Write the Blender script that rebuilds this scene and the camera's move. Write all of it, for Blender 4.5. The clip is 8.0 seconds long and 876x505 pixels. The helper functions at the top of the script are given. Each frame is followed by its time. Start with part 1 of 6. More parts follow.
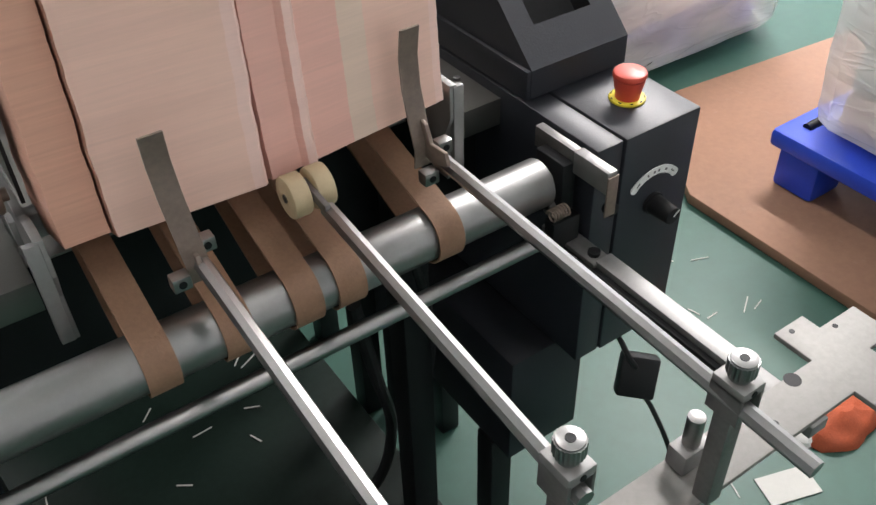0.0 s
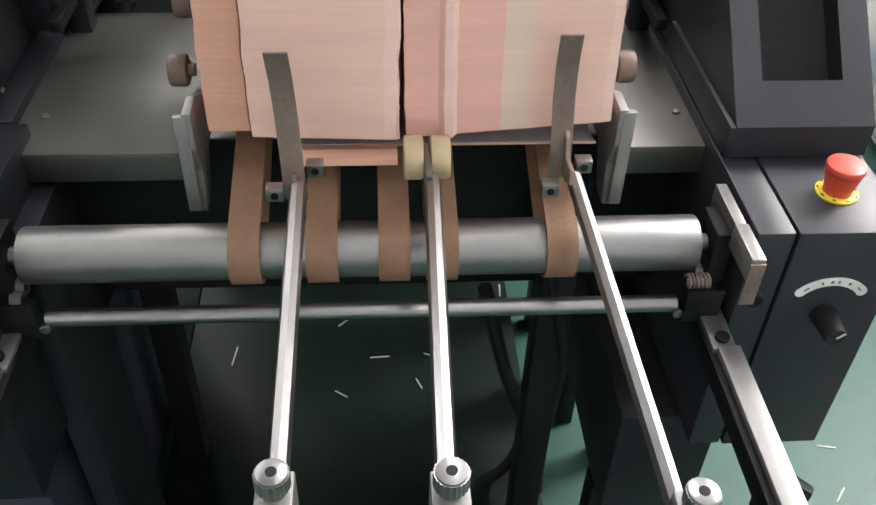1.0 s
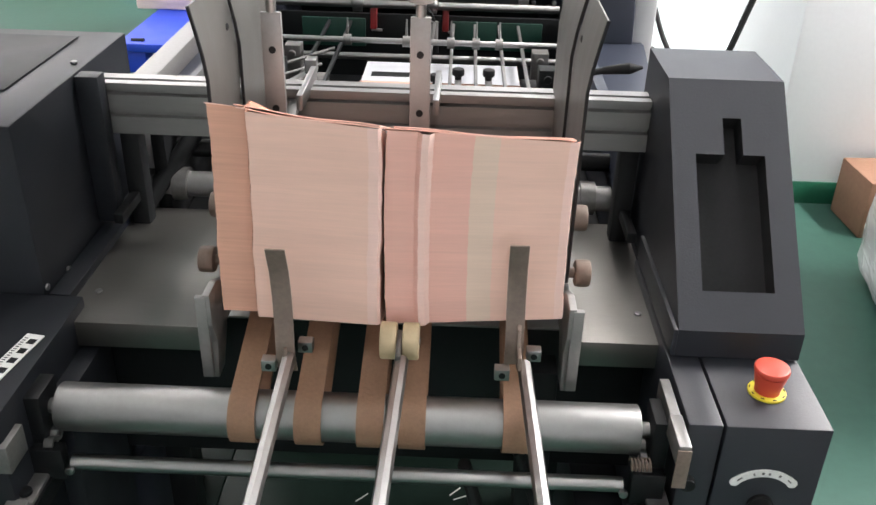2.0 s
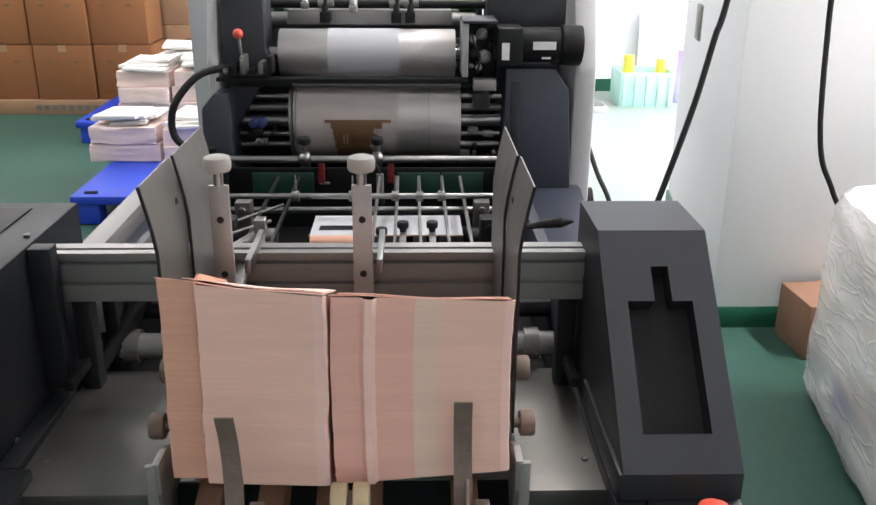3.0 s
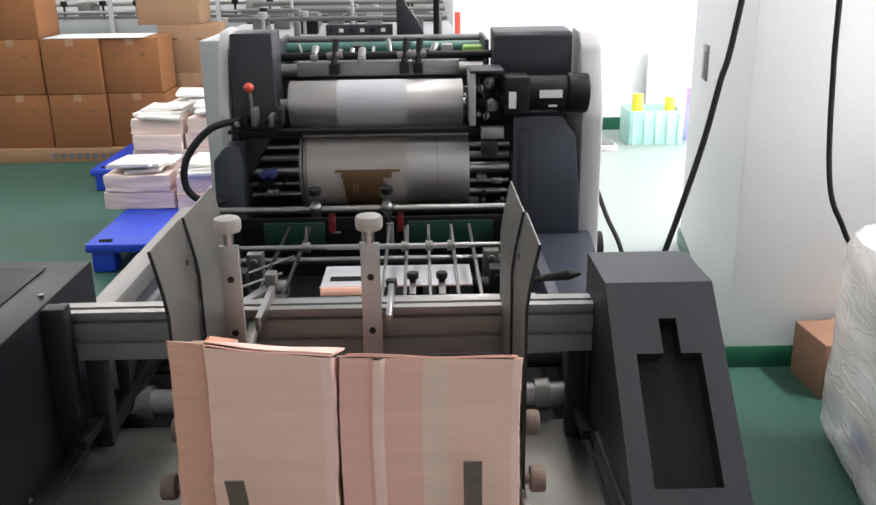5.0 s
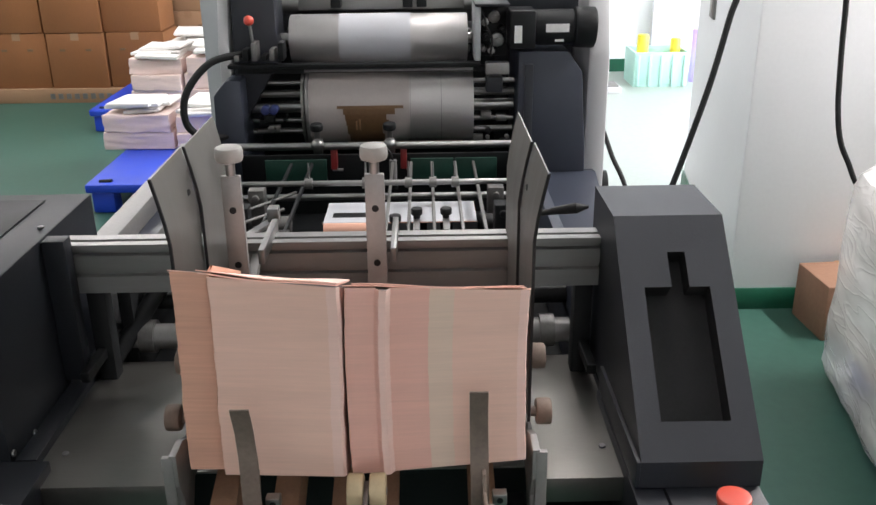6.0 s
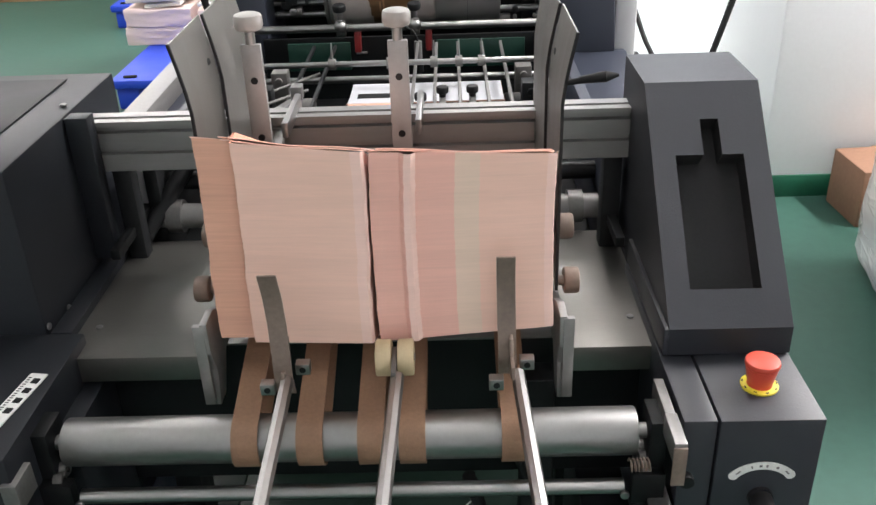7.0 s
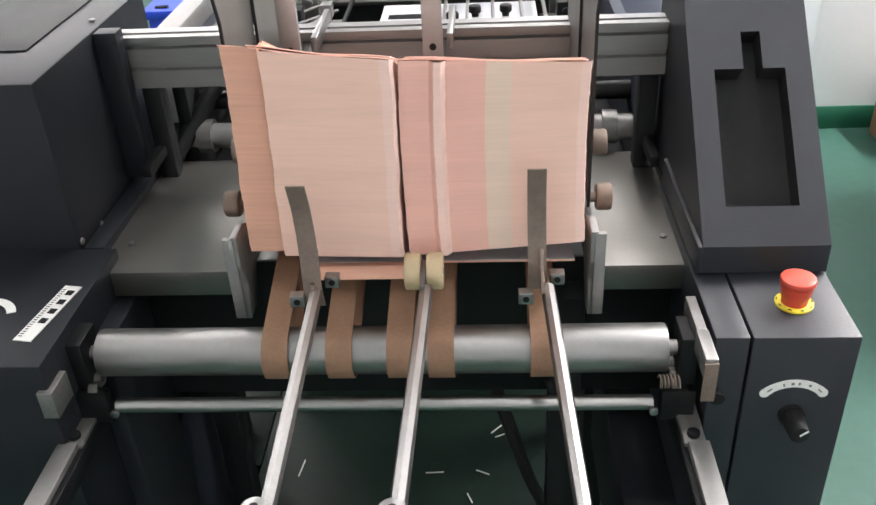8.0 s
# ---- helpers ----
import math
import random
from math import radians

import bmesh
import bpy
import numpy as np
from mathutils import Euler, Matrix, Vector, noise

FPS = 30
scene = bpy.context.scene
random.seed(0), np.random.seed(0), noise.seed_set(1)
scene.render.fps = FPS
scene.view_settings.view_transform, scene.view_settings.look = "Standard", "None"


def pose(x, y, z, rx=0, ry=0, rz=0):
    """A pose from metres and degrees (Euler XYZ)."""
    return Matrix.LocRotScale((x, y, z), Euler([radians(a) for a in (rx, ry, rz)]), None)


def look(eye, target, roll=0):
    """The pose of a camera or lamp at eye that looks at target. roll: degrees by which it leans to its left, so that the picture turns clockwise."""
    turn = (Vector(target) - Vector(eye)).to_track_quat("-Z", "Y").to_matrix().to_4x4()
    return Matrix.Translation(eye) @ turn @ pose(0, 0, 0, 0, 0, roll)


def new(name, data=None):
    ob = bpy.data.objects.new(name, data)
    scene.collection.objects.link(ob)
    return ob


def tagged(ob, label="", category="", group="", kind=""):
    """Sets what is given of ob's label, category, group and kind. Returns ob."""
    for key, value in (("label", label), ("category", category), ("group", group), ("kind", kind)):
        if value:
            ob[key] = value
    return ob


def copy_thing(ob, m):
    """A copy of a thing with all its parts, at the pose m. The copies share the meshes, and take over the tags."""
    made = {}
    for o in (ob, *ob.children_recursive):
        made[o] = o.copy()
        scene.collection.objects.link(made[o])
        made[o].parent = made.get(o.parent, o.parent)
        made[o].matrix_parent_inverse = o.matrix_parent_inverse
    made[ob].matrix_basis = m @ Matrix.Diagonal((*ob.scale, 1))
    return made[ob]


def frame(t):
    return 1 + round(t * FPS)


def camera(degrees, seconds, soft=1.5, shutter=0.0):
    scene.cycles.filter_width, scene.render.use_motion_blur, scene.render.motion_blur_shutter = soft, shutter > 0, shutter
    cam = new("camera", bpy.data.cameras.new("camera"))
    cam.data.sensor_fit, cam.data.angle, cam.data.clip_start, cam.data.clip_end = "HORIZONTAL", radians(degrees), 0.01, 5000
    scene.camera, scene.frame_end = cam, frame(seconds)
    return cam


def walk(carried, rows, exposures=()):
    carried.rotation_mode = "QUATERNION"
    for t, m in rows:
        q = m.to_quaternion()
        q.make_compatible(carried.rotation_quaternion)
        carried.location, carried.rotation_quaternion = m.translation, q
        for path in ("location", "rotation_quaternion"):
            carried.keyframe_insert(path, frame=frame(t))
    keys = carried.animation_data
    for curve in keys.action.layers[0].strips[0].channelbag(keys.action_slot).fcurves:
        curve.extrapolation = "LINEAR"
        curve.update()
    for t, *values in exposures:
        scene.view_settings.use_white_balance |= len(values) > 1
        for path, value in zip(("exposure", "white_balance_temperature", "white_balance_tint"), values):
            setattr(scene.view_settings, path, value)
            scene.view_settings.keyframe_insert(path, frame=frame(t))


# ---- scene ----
cam = camera(52.0, 8.0)
PATH = [
    (0, (-0.196, -0.568, 1.299), (0.647, 0.701, 0.003), -1.8),
    (0.2, (-0.137, -0.574, 1.296), (0.601, 0.707, -0.051), -0.2),
    (0.5, (-0.081, -0.569, 1.301), (0.542, 0.825, 0.009), 4.9),
    (0.8, (-0.015, -0.618, 1.296), (0.253, 0.891, 0.011), 3.0),
    (1, (0.013, -0.635, 1.298), (0.14, 0.868, -0.015), 2.0),
    (1.5, (0.095, -0.714, 1.317), (0.082, 0.916, 0.159), 3.1),
    (1.8, (0.101, -0.752, 1.336), (0.065, 0.963, 0.308), 3.2),
    (2, (0.104, -0.755, 1.376), (0.074, 0.994, 0.405), 1.7),
    (2.2, (0.108, -0.765, 1.378), (0.125, 1.027, 0.491), 1.5),
    (3.3, (0.12, -0.778, 1.433), (0.18, 1.102, 0.754), 0.4),
    (3.5, (0.12, -0.777, 1.436), (0.177, 1.11, 0.777), 0.4),
    (4, (0.123, -0.781, 1.446), (0.177, 1.122, 0.832), -0.2),
    (5.5, (0.126, -0.776, 1.44), (0.15, 1.114, 0.784), -0.8),
    (6, (0.12, -0.768, 1.423), (0.146, 1.089, 0.682), -0.6),
    (6.5, (0.12, -0.766, 1.407), (0.111, 1.05, 0.567), -1.5),
    (7, (0.122, -0.771, 1.385), (0.08, 0.994, 0.445), -2.1),
    (7.5, (0.121, -0.775, 1.363), (0.046, 0.936, 0.329), -2.9),
    (8, (0.124, -0.776, 1.357), (0.007, 0.919, 0.303), -3.0),
]
EXPOSURES = [(t, stops, 6500, 15) for t, stops in ((0.0, -1.18), (0.5, -1.08), (1.0, -0.72), (1.5, -0.54), (2.0, -0.80), (2.2, -0.90), (3.3, -1.40), (4.0, -1.42), (5.5, -1.44), (6.5, -1.16), (7.2, -0.80), (8.0, -0.62))]
walk(cam, [(t, look(eye, target, roll)) for t, eye, target, roll in PATH], EXPOSURES)

# ---- light ----
world = bpy.data.worlds.new("world")
scene.world = world
world.use_nodes = True
wn = world.node_tree
sky = wn.nodes.new("ShaderNodeTexSky")
sky.sky_type = "NISHITA"
sky.sun_disc = False
sky.sun_elevation, sky.sun_rotation = radians(48), radians(70)
wn.nodes["Background"].inputs[1].default_value = 0.10
wn.links.new(sky.outputs[0], wn.nodes["Background"].inputs[0])

HALL = (-6.0, 5.0, -4.0, 6.9, 3.3)      # x0, x1, y0, y1, ceiling height


def area_lamp(name, m, sx, sy, watts, colour):
    d = bpy.data.lights.new(name, "AREA")
    d.shape, d.size, d.size_y, d.energy, d.color = "RECTANGLE", sx, sy, watts, colour
    ob = new(name, d)
    ob.matrix_world = m
    return ob


TUBES = [(x, y) for x in (-4.2, -1.9, 0.4, 2.9) for y in (-2.6, -0.7, 1.4, 3.5, 5.6)] + [(x, y) for x in (-4.2, -1.9) for y in (7.7, 9.8)]
# watts tuned spot by spot; those by the pier are boosted to brighten it
TUBE_WATTS = {(2.9, -2.6): 15, (2.9, -0.7): 22, (2.9, 1.4): 500, (2.9, 3.5): 140, (2.9, 5.6): 90,
              (-1.9, -2.6): 18, (0.4, -2.6): 20, (0.4, -0.7): 15, (-1.9, -0.7): 15, (-4.2, -2.6): 14, (-4.2, -0.7): 14, (0.4, 1.4): 50, (-1.9, 1.4): 42, (0.4, 3.5): 56, (-1.9, 3.5): 84, (-1.9, 5.6): 80, (-4.2, 3.5): 80, (-4.2, 5.6): 70,
              (-4.2, 7.7): 60, (-1.9, 7.7): 70, (-4.2, 9.8): 60, (-1.9, 9.8): 70}
for tx, ty in TUBES:
    area_lamp("tube_light_glow", pose(tx, ty, 3.12), 0.14, 1.2, TUBE_WATTS.get((tx, ty), 24), (1.0, 0.98, 0.94))
# daylight from an added, unseen right-hand window, to brighten the far wall and floor
area_lamp("window_daylight", look((4.97, 5.1, 1.75), (0.0, 5.1, 1.45)), 2.4, 1.5, 850, (0.92, 0.97, 1.0))


# ---- materials ----
def node(nt, kind, **values):
    n = nt.nodes.new(kind)
    for key, value in values.items():
        n.inputs[key.replace("_", " ")].default_value = value
    return n


def surface(name, base, rough=0.5, metal=0.0, vary=0.12, big=3.0, fine=90.0, bump=0.08, stretch=(1, 1, 1), rough_vary=0.12,
            island=0.0, tint=None, coat=0.0, wear=0.0, wear_colour=(0.5, 0.5, 0.5), spec=0.5):
    """A node material: base colour with broad stains and fine grain, varying roughness and a fine relief."""
    m = bpy.data.materials.new(name)
    m.use_nodes = True
    nt = m.node_tree
    bsdf = nt.nodes["Principled BSDF"]
    bsdf.inputs["Metallic"].default_value = metal
    bsdf.inputs["Specular IOR Level"].default_value = spec
    if coat:
        bsdf.inputs["Coat Weight"].default_value = coat
        bsdf.inputs["Coat Roughness"].default_value = 0.3
    co = nt.nodes.new("ShaderNodeTexCoord")
    mp = nt.nodes.new("ShaderNodeMapping")
    mp.inputs["Scale"].default_value = stretch
    nt.links.new(co.outputs["Object"], mp.inputs[0])
    n1 = node(nt, "ShaderNodeTexNoise", Scale=big, Detail=5.0, Roughness=0.6)
    n2 = node(nt, "ShaderNodeTexNoise", Scale=fine, Detail=3.0, Roughness=0.6)
    for n in (n1, n2):
        nt.links.new(mp.outputs[0], n.inputs["Vector"])
    mixn = nt.nodes.new("ShaderNodeMix")
    mixn.inputs["Factor"].default_value = 0.4
    nt.links.new(n1.outputs["Fac"], mixn.inputs["A"])
    nt.links.new(n2.outputs["Fac"], mixn.inputs["B"])
    ramp = nt.nodes.new("ShaderNodeValToRGB")
    low = [c * (1 - vary) for c in base]
    high = [min(1.0, c * (1 + vary)) for c in (tint or base)]
    ramp.color_ramp.elements[0].position, ramp.color_ramp.elements[1].position = 0.32, 0.68
    ramp.color_ramp.elements[0].color = (*low, 1)
    ramp.color_ramp.elements[1].color = (*high, 1)
    nt.links.new(mixn.outputs["Result"], ramp.inputs[0])
    colour = ramp.outputs[0]
    if island:
        geo = nt.nodes.new("ShaderNodeNewGeometry")
        info = nt.nodes.new("ShaderNodeObjectInfo")
        add = nt.nodes.new("ShaderNodeMath")
        add.operation = "ADD"
        nt.links.new(geo.outputs["Random Per Island"], add.inputs[0])
        nt.links.new(info.outputs["Random"], add.inputs[1])
        mr = nt.nodes.new("ShaderNodeMapRange")
        mr.inputs["From Max"].default_value = 2.0
        mr.inputs["To Min"].default_value, mr.inputs["To Max"].default_value = 1 - island, 1 + island
        nt.links.new(add.outputs[0], mr.inputs[0])
        hsv = nt.nodes.new("ShaderNodeHueSaturation")
        nt.links.new(mr.outputs[0], hsv.inputs["Value"])
        nt.links.new(colour, hsv.inputs["Color"])
        colour = hsv.outputs[0]
    if wear:
        w = node(nt, "ShaderNodeTexNoise", Scale=big * 7, Detail=8.0, Roughness=0.75)
        nt.links.new(mp.outputs[0], w.inputs["Vector"])
        wr = nt.nodes.new("ShaderNodeValToRGB")
        wr.color_ramp.elements[0].position, wr.color_ramp.elements[1].position = 0.60, 0.72
        wr.color_ramp.elements[0].color, wr.color_ramp.elements[1].color = (0, 0, 0, 1), (wear, wear, wear, 1)
        nt.links.new(w.outputs["Fac"], wr.inputs[0])
        mc = nt.nodes.new("ShaderNodeMix")
        mc.data_type = "RGBA"
        nt.links.new(wr.outputs[0], mc.inputs["Factor"])
        nt.links.new(colour, mc.inputs["A"])
        mc.inputs["B"].default_value = (*wear_colour, 1)
        colour = mc.outputs["Result"]
    nt.links.new(colour, bsdf.inputs["Base Color"])
    rr = nt.nodes.new("ShaderNodeMapRange")
    rr.inputs["To Min"].default_value = max(0.02, rough - rough_vary)
    rr.inputs["To Max"].default_value = min(1.0, rough + rough_vary)
    nt.links.new(n1.outputs["Fac"], rr.inputs[0])
    nt.links.new(rr.outputs[0], bsdf.inputs["Roughness"])
    if bump:
        b = nt.nodes.new("ShaderNodeBump")
        b.inputs["Strength"].default_value, b.inputs["Distance"].default_value = bump, 0.002
        nt.links.new(n2.outputs["Fac"], b.inputs["Height"])
        nt.links.new(b.outputs[0], bsdf.inputs["Normal"])
    return m


PAPER = surface("pink_kraft_paper", (0.85, 0.565, 0.462), 0.8, vary=0.08, big=4, fine=50, bump=0.05, stretch=(0.35, 1, 9), island=0.009)
PAPER_ROSE = surface("rose_kraft_paper", (0.82, 0.478, 0.398), 0.8, vary=0.08, big=4, fine=50, bump=0.05, stretch=(0.35, 1, 9), island=0.009)
PAPER_FOLD = surface("light_pink_fold", (0.88, 0.615, 0.54), 0.8, vary=0.07, big=4, fine=50, bump=0.05, stretch=(0.35, 1, 9), island=0.009)
PAPER_SIDE = surface("darker_pink_paper", (0.69, 0.385, 0.280), 0.8, vary=0.10, big=4, fine=50, bump=0.05, stretch=(0.35, 1, 9), island=0.05)
PAPER_PALE = surface("pale_paper", (0.79, 0.60, 0.485), 0.8, vary=0.08, big=4, fine=50, bump=0.05, stretch=(0.35, 1, 9), island=0.009)
# Slate coat with shade painted in, for the left cabinet and low side parts.
SLATE_SHADED = surface("shaded_slate_powder_coat", (0.014, 0.016, 0.020), 0.42, vary=0.14, big=4, fine=420, bump=0.12, spec=0.25)
SLATE = surface("slate_powder_coat", (0.0195, 0.022, 0.029), 0.46, vary=0.10, big=4, fine=420, bump=0.12)
SLATE_BLUE = surface("blue_slate_powder_coat", (0.034, 0.040, 0.058), 0.42, vary=0.10, big=4, fine=420, bump=0.10)
# Base tray colour, taken near black to hold the shade under the feeder.
BASE_TRAY_SHADED = surface("green_black_tray_with_shade", (0.006, 0.013, 0.010), 0.5, vary=0.3, big=6, fine=80, bump=0.1, spec=0.12)
BLACK = surface("black_paint", (0.007, 0.008, 0.009), 0.5, vary=0.2, big=6, fine=200, bump=0.08, spec=0.25)
# One near-black colour for the walls and floor inside the console tray.
TRAY_BLACK = surface("matt_near_black", (0.017, 0.017, 0.018), 0.8, vary=0.2, big=9, fine=300, bump=0.1, spec=0.25)
BLACK_RUBBER = surface("black_rubber", (0.012, 0.012, 0.013), 0.6, spec=0.3, vary=0.2, big=8, fine=200, bump=0.1)
STEEL = surface("worn_bright_steel", (0.30, 0.297, 0.293), 0.34, 1.0, vary=0.08, big=9, fine=160, bump=0.05, wear=0.3, wear_colour=(0.31, 0.30, 0.29))
CYL_STEEL = surface("satin_ground_steel", (0.47, 0.455, 0.45), 0.46, 0.75, vary=0.06, big=3, fine=160, bump=0.015, stretch=(1, 6, 6), rough_vary=0.05)
STEEL_DARK = surface("dark_spring_steel", (0.20, 0.195, 0.19), 0.46, 0.75, vary=0.18, big=20, fine=220, bump=0.08)
BLADE = surface("brown_grey_spring_steel", (0.20, 0.152, 0.124), 0.45, 0.3, vary=0.22, big=25, fine=220, bump=0.08, wear=0.3, wear_colour=(0.20, 0.18, 0.16))
STAINLESS = surface("brushed_stainless_sheet", (0.225, 0.218, 0.205), 0.44, 0.9, vary=0.07, big=3, fine=60, bump=0.05, stretch=(1, 14, 1))
ALUMINIUM = surface("grey_aluminium", (0.29, 0.285, 0.28), 0.50, 0.7, vary=0.10, big=7, fine=150, bump=0.06, wear=0.3, wear_colour=(0.32, 0.31, 0.29))
PLATE_ALU = surface("dull_aluminium_plate", (0.27, 0.262, 0.25), 0.62, 0.6, vary=0.12, big=9, fine=150, bump=0.06, wear=0.35, wear_colour=(0.20, 0.19, 0.175))
ALU_PROFILE = surface("satin_aluminium_profile", (0.275, 0.27, 0.265), 0.40, 0.7, vary=0.10, big=5, fine=120, bump=0.05, stretch=(0.15, 1, 1))
ROLLER = surface("rubbed_grey_roller", (0.30, 0.297, 0.292), 0.42, 1.0, vary=0.08, big=9, fine=120, bump=0.05, stretch=(1, 1, 1))
BELT = surface("tan_feed_belt", (0.255, 0.145, 0.088), 0.72, vary=0.16, big=25, fine=260, bump=0.2, wear=0.35, wear_colour=(0.17, 0.095, 0.055))
CREAM = surface("cream_rubber_wheel", (0.52, 0.41, 0.255), 0.55, vary=0.10, big=30, fine=200, bump=0.08, wear=0.4, wear_colour=(0.45, 0.34, 0.20))
RED = surface("red_plastic", (0.62, 0.075, 0.045), 0.36, vary=0.05, big=20, fine=150, bump=0.03)
YELLOW = surface("yellow_plastic", (0.80, 0.66, 0.05), 0.45, vary=0.06, big=20, fine=150, bump=0.03)
ORANGE_TAPE = surface("orange_tape", (0.75, 0.36, 0.02), 0.4, vary=0.06, big=20, fine=150, bump=0.03)
BLANKET = surface("beige_grey_blanket", (0.40, 0.36, 0.345), 0.42, vary=0.06, big=6, fine=150, bump=0.03)
DARK_BLUE = surface("dark_blue_cap", (0.02, 0.03, 0.12), 0.4, vary=0.1, big=20, fine=150, bump=0.03)
DARK_RED = surface("dark_red_plastic", (0.22, 0.02, 0.02), 0.4, vary=0.1, big=20, fine=150, bump=0.03)
# Brown of the carton print, and of the reflection painted at the cylinder.
BROWN_PRINT_REFLECTION = surface("brown_print_and_reflection", (0.135, 0.075, 0.035), 0.35, vary=0.2, big=12, fine=150, bump=0.05)
WHITE_MARK = surface("white_print", (0.72, 0.72, 0.70), 0.55, vary=0.10, big=60, fine=400, bump=0.0)
WHITE_PAINT = surface("white_painted_steel", (0.52, 0.52, 0.53), 0.42, vary=0.05, big=4, fine=300, bump=0.05)
WHITE_PLASTIC = surface("white_knob_plastic", (0.30, 0.29, 0.275), 0.42, vary=0.08, big=30, fine=200, bump=0.05, wear=0.4, wear_colour=(0.45, 0.42, 0.38))
GREY_SHEET = surface("pale_grey_sheet", (0.46, 0.47, 0.50), 0.6, vary=0.03, big=8, fine=200, bump=0.03)
WHITE_SHEET = surface("white_paper_sheet", (0.74, 0.75, 0.78), 0.6, vary=0.03, big=8, fine=200, bump=0.03)
GREEN_BOARD = surface("dark_green_enamel", (0.010, 0.048, 0.034), 0.4, vary=0.2, big=10, fine=150, bump=0.05)
TEAL_BAR = surface("teal_painted_bar", (0.06, 0.16, 0.14), 0.42, vary=0.2, big=10, fine=150, bump=0.05)
BROWN_KNOB = surface("brown_bakelite", (0.16, 0.115, 0.09), 0.5, vary=0.2, big=30, fine=200, bump=0.1)
CYAN_BLUE = surface("blue_pallet_plastic", (0.012, 0.055, 0.52), 0.45, vary=0.10, big=5, fine=200, bump=0.08)
CARTON = surface("brown_carton_board", (0.235, 0.092, 0.030), 0.8, vary=0.08, big=3, fine=90, bump=0.1, stretch=(1, 1, 0.3), island=0.08)
CARTON_PALE = surface("pale_carton_board", (0.31, 0.18, 0.10), 0.8, vary=0.08, big=3, fine=90, bump=0.1, island=0.06)
CARTON_FLOOR = surface("trodden_cardboard", (0.255, 0.135, 0.084), 0.75, vary=0.14, big=3, fine=60, bump=0.15, wear=0.3, wear_colour=(0.36, 0.25, 0.19))
BUNDLE_PINK = surface("pink_bag_bundle", (0.76, 0.60, 0.555), 0.75, vary=0.12, big=6, fine=50, bump=0.25, stretch=(0.5, 0.5, 6), island=0.15)
BUNDLE_WHITE = surface("white_bundle_top", (0.78, 0.76, 0.73), 0.7, vary=0.08, big=9, fine=60, bump=0.2, island=0.06)
WALL = surface("white_wall_paint", (0.84, 0.845, 0.86), 0.7, vary=0.03, big=1.2, fine=70, bump=0.06)
SKIRT = surface("green_skirting_paint", (0.006, 0.085, 0.045), 0.4, vary=0.2, big=4, fine=120, bump=0.06)
FLOOR = surface("green_floor_coating", (0.036, 0.096, 0.074), 0.46, spec=0.3, vary=0.12, big=0.8, fine=30, bump=0.03, rough_vary=0.10, wear=0.15, wear_colour=(0.08, 0.15, 0.12))
# Far floor: the pale colour paints daylight glare, broken by green patches.
GLARE_FLOOR = surface("pale_glare_on_floor", (0.27, 0.31, 0.28), 0.4, vary=0.12, big=1.3, fine=30, bump=0.03, coat=0.2, wear=0.55, wear_colour=(0.20, 0.33, 0.27))
CEILING = surface("grey_white_ceiling", (0.70, 0.71, 0.72), 0.8, vary=0.04, big=1, fine=40, bump=0.05)
MINT = surface("mint_crate_plastic", (0.42, 0.70, 0.62), 0.45, vary=0.06, big=10, fine=200, bump=0.04)
LILAC = surface("lilac_plastic", (0.62, 0.42, 0.82), 0.45, vary=0.06, big=10, fine=200, bump=0.04)
ORANGE_RED = surface("orange_red_cloth", (0.36, 0.07, 0.025), 0.85, vary=0.25, big=18, fine=300, bump=0.3)
PALE_GREY = surface("pale_grey_machine_paint", (0.36, 0.38, 0.39), 0.45, vary=0.08, big=5, fine=200, bump=0.05)
LEAF_GREEN = surface("bright_green_plastic", (0.20, 0.42, 0.06), 0.5, vary=0.2, big=20, fine=150, bump=0.1)
SCRAP = surface("white_paper_scrap", (0.46, 0.46, 0.43), 0.7, vary=0.05, big=20, fine=200, bump=0.05)


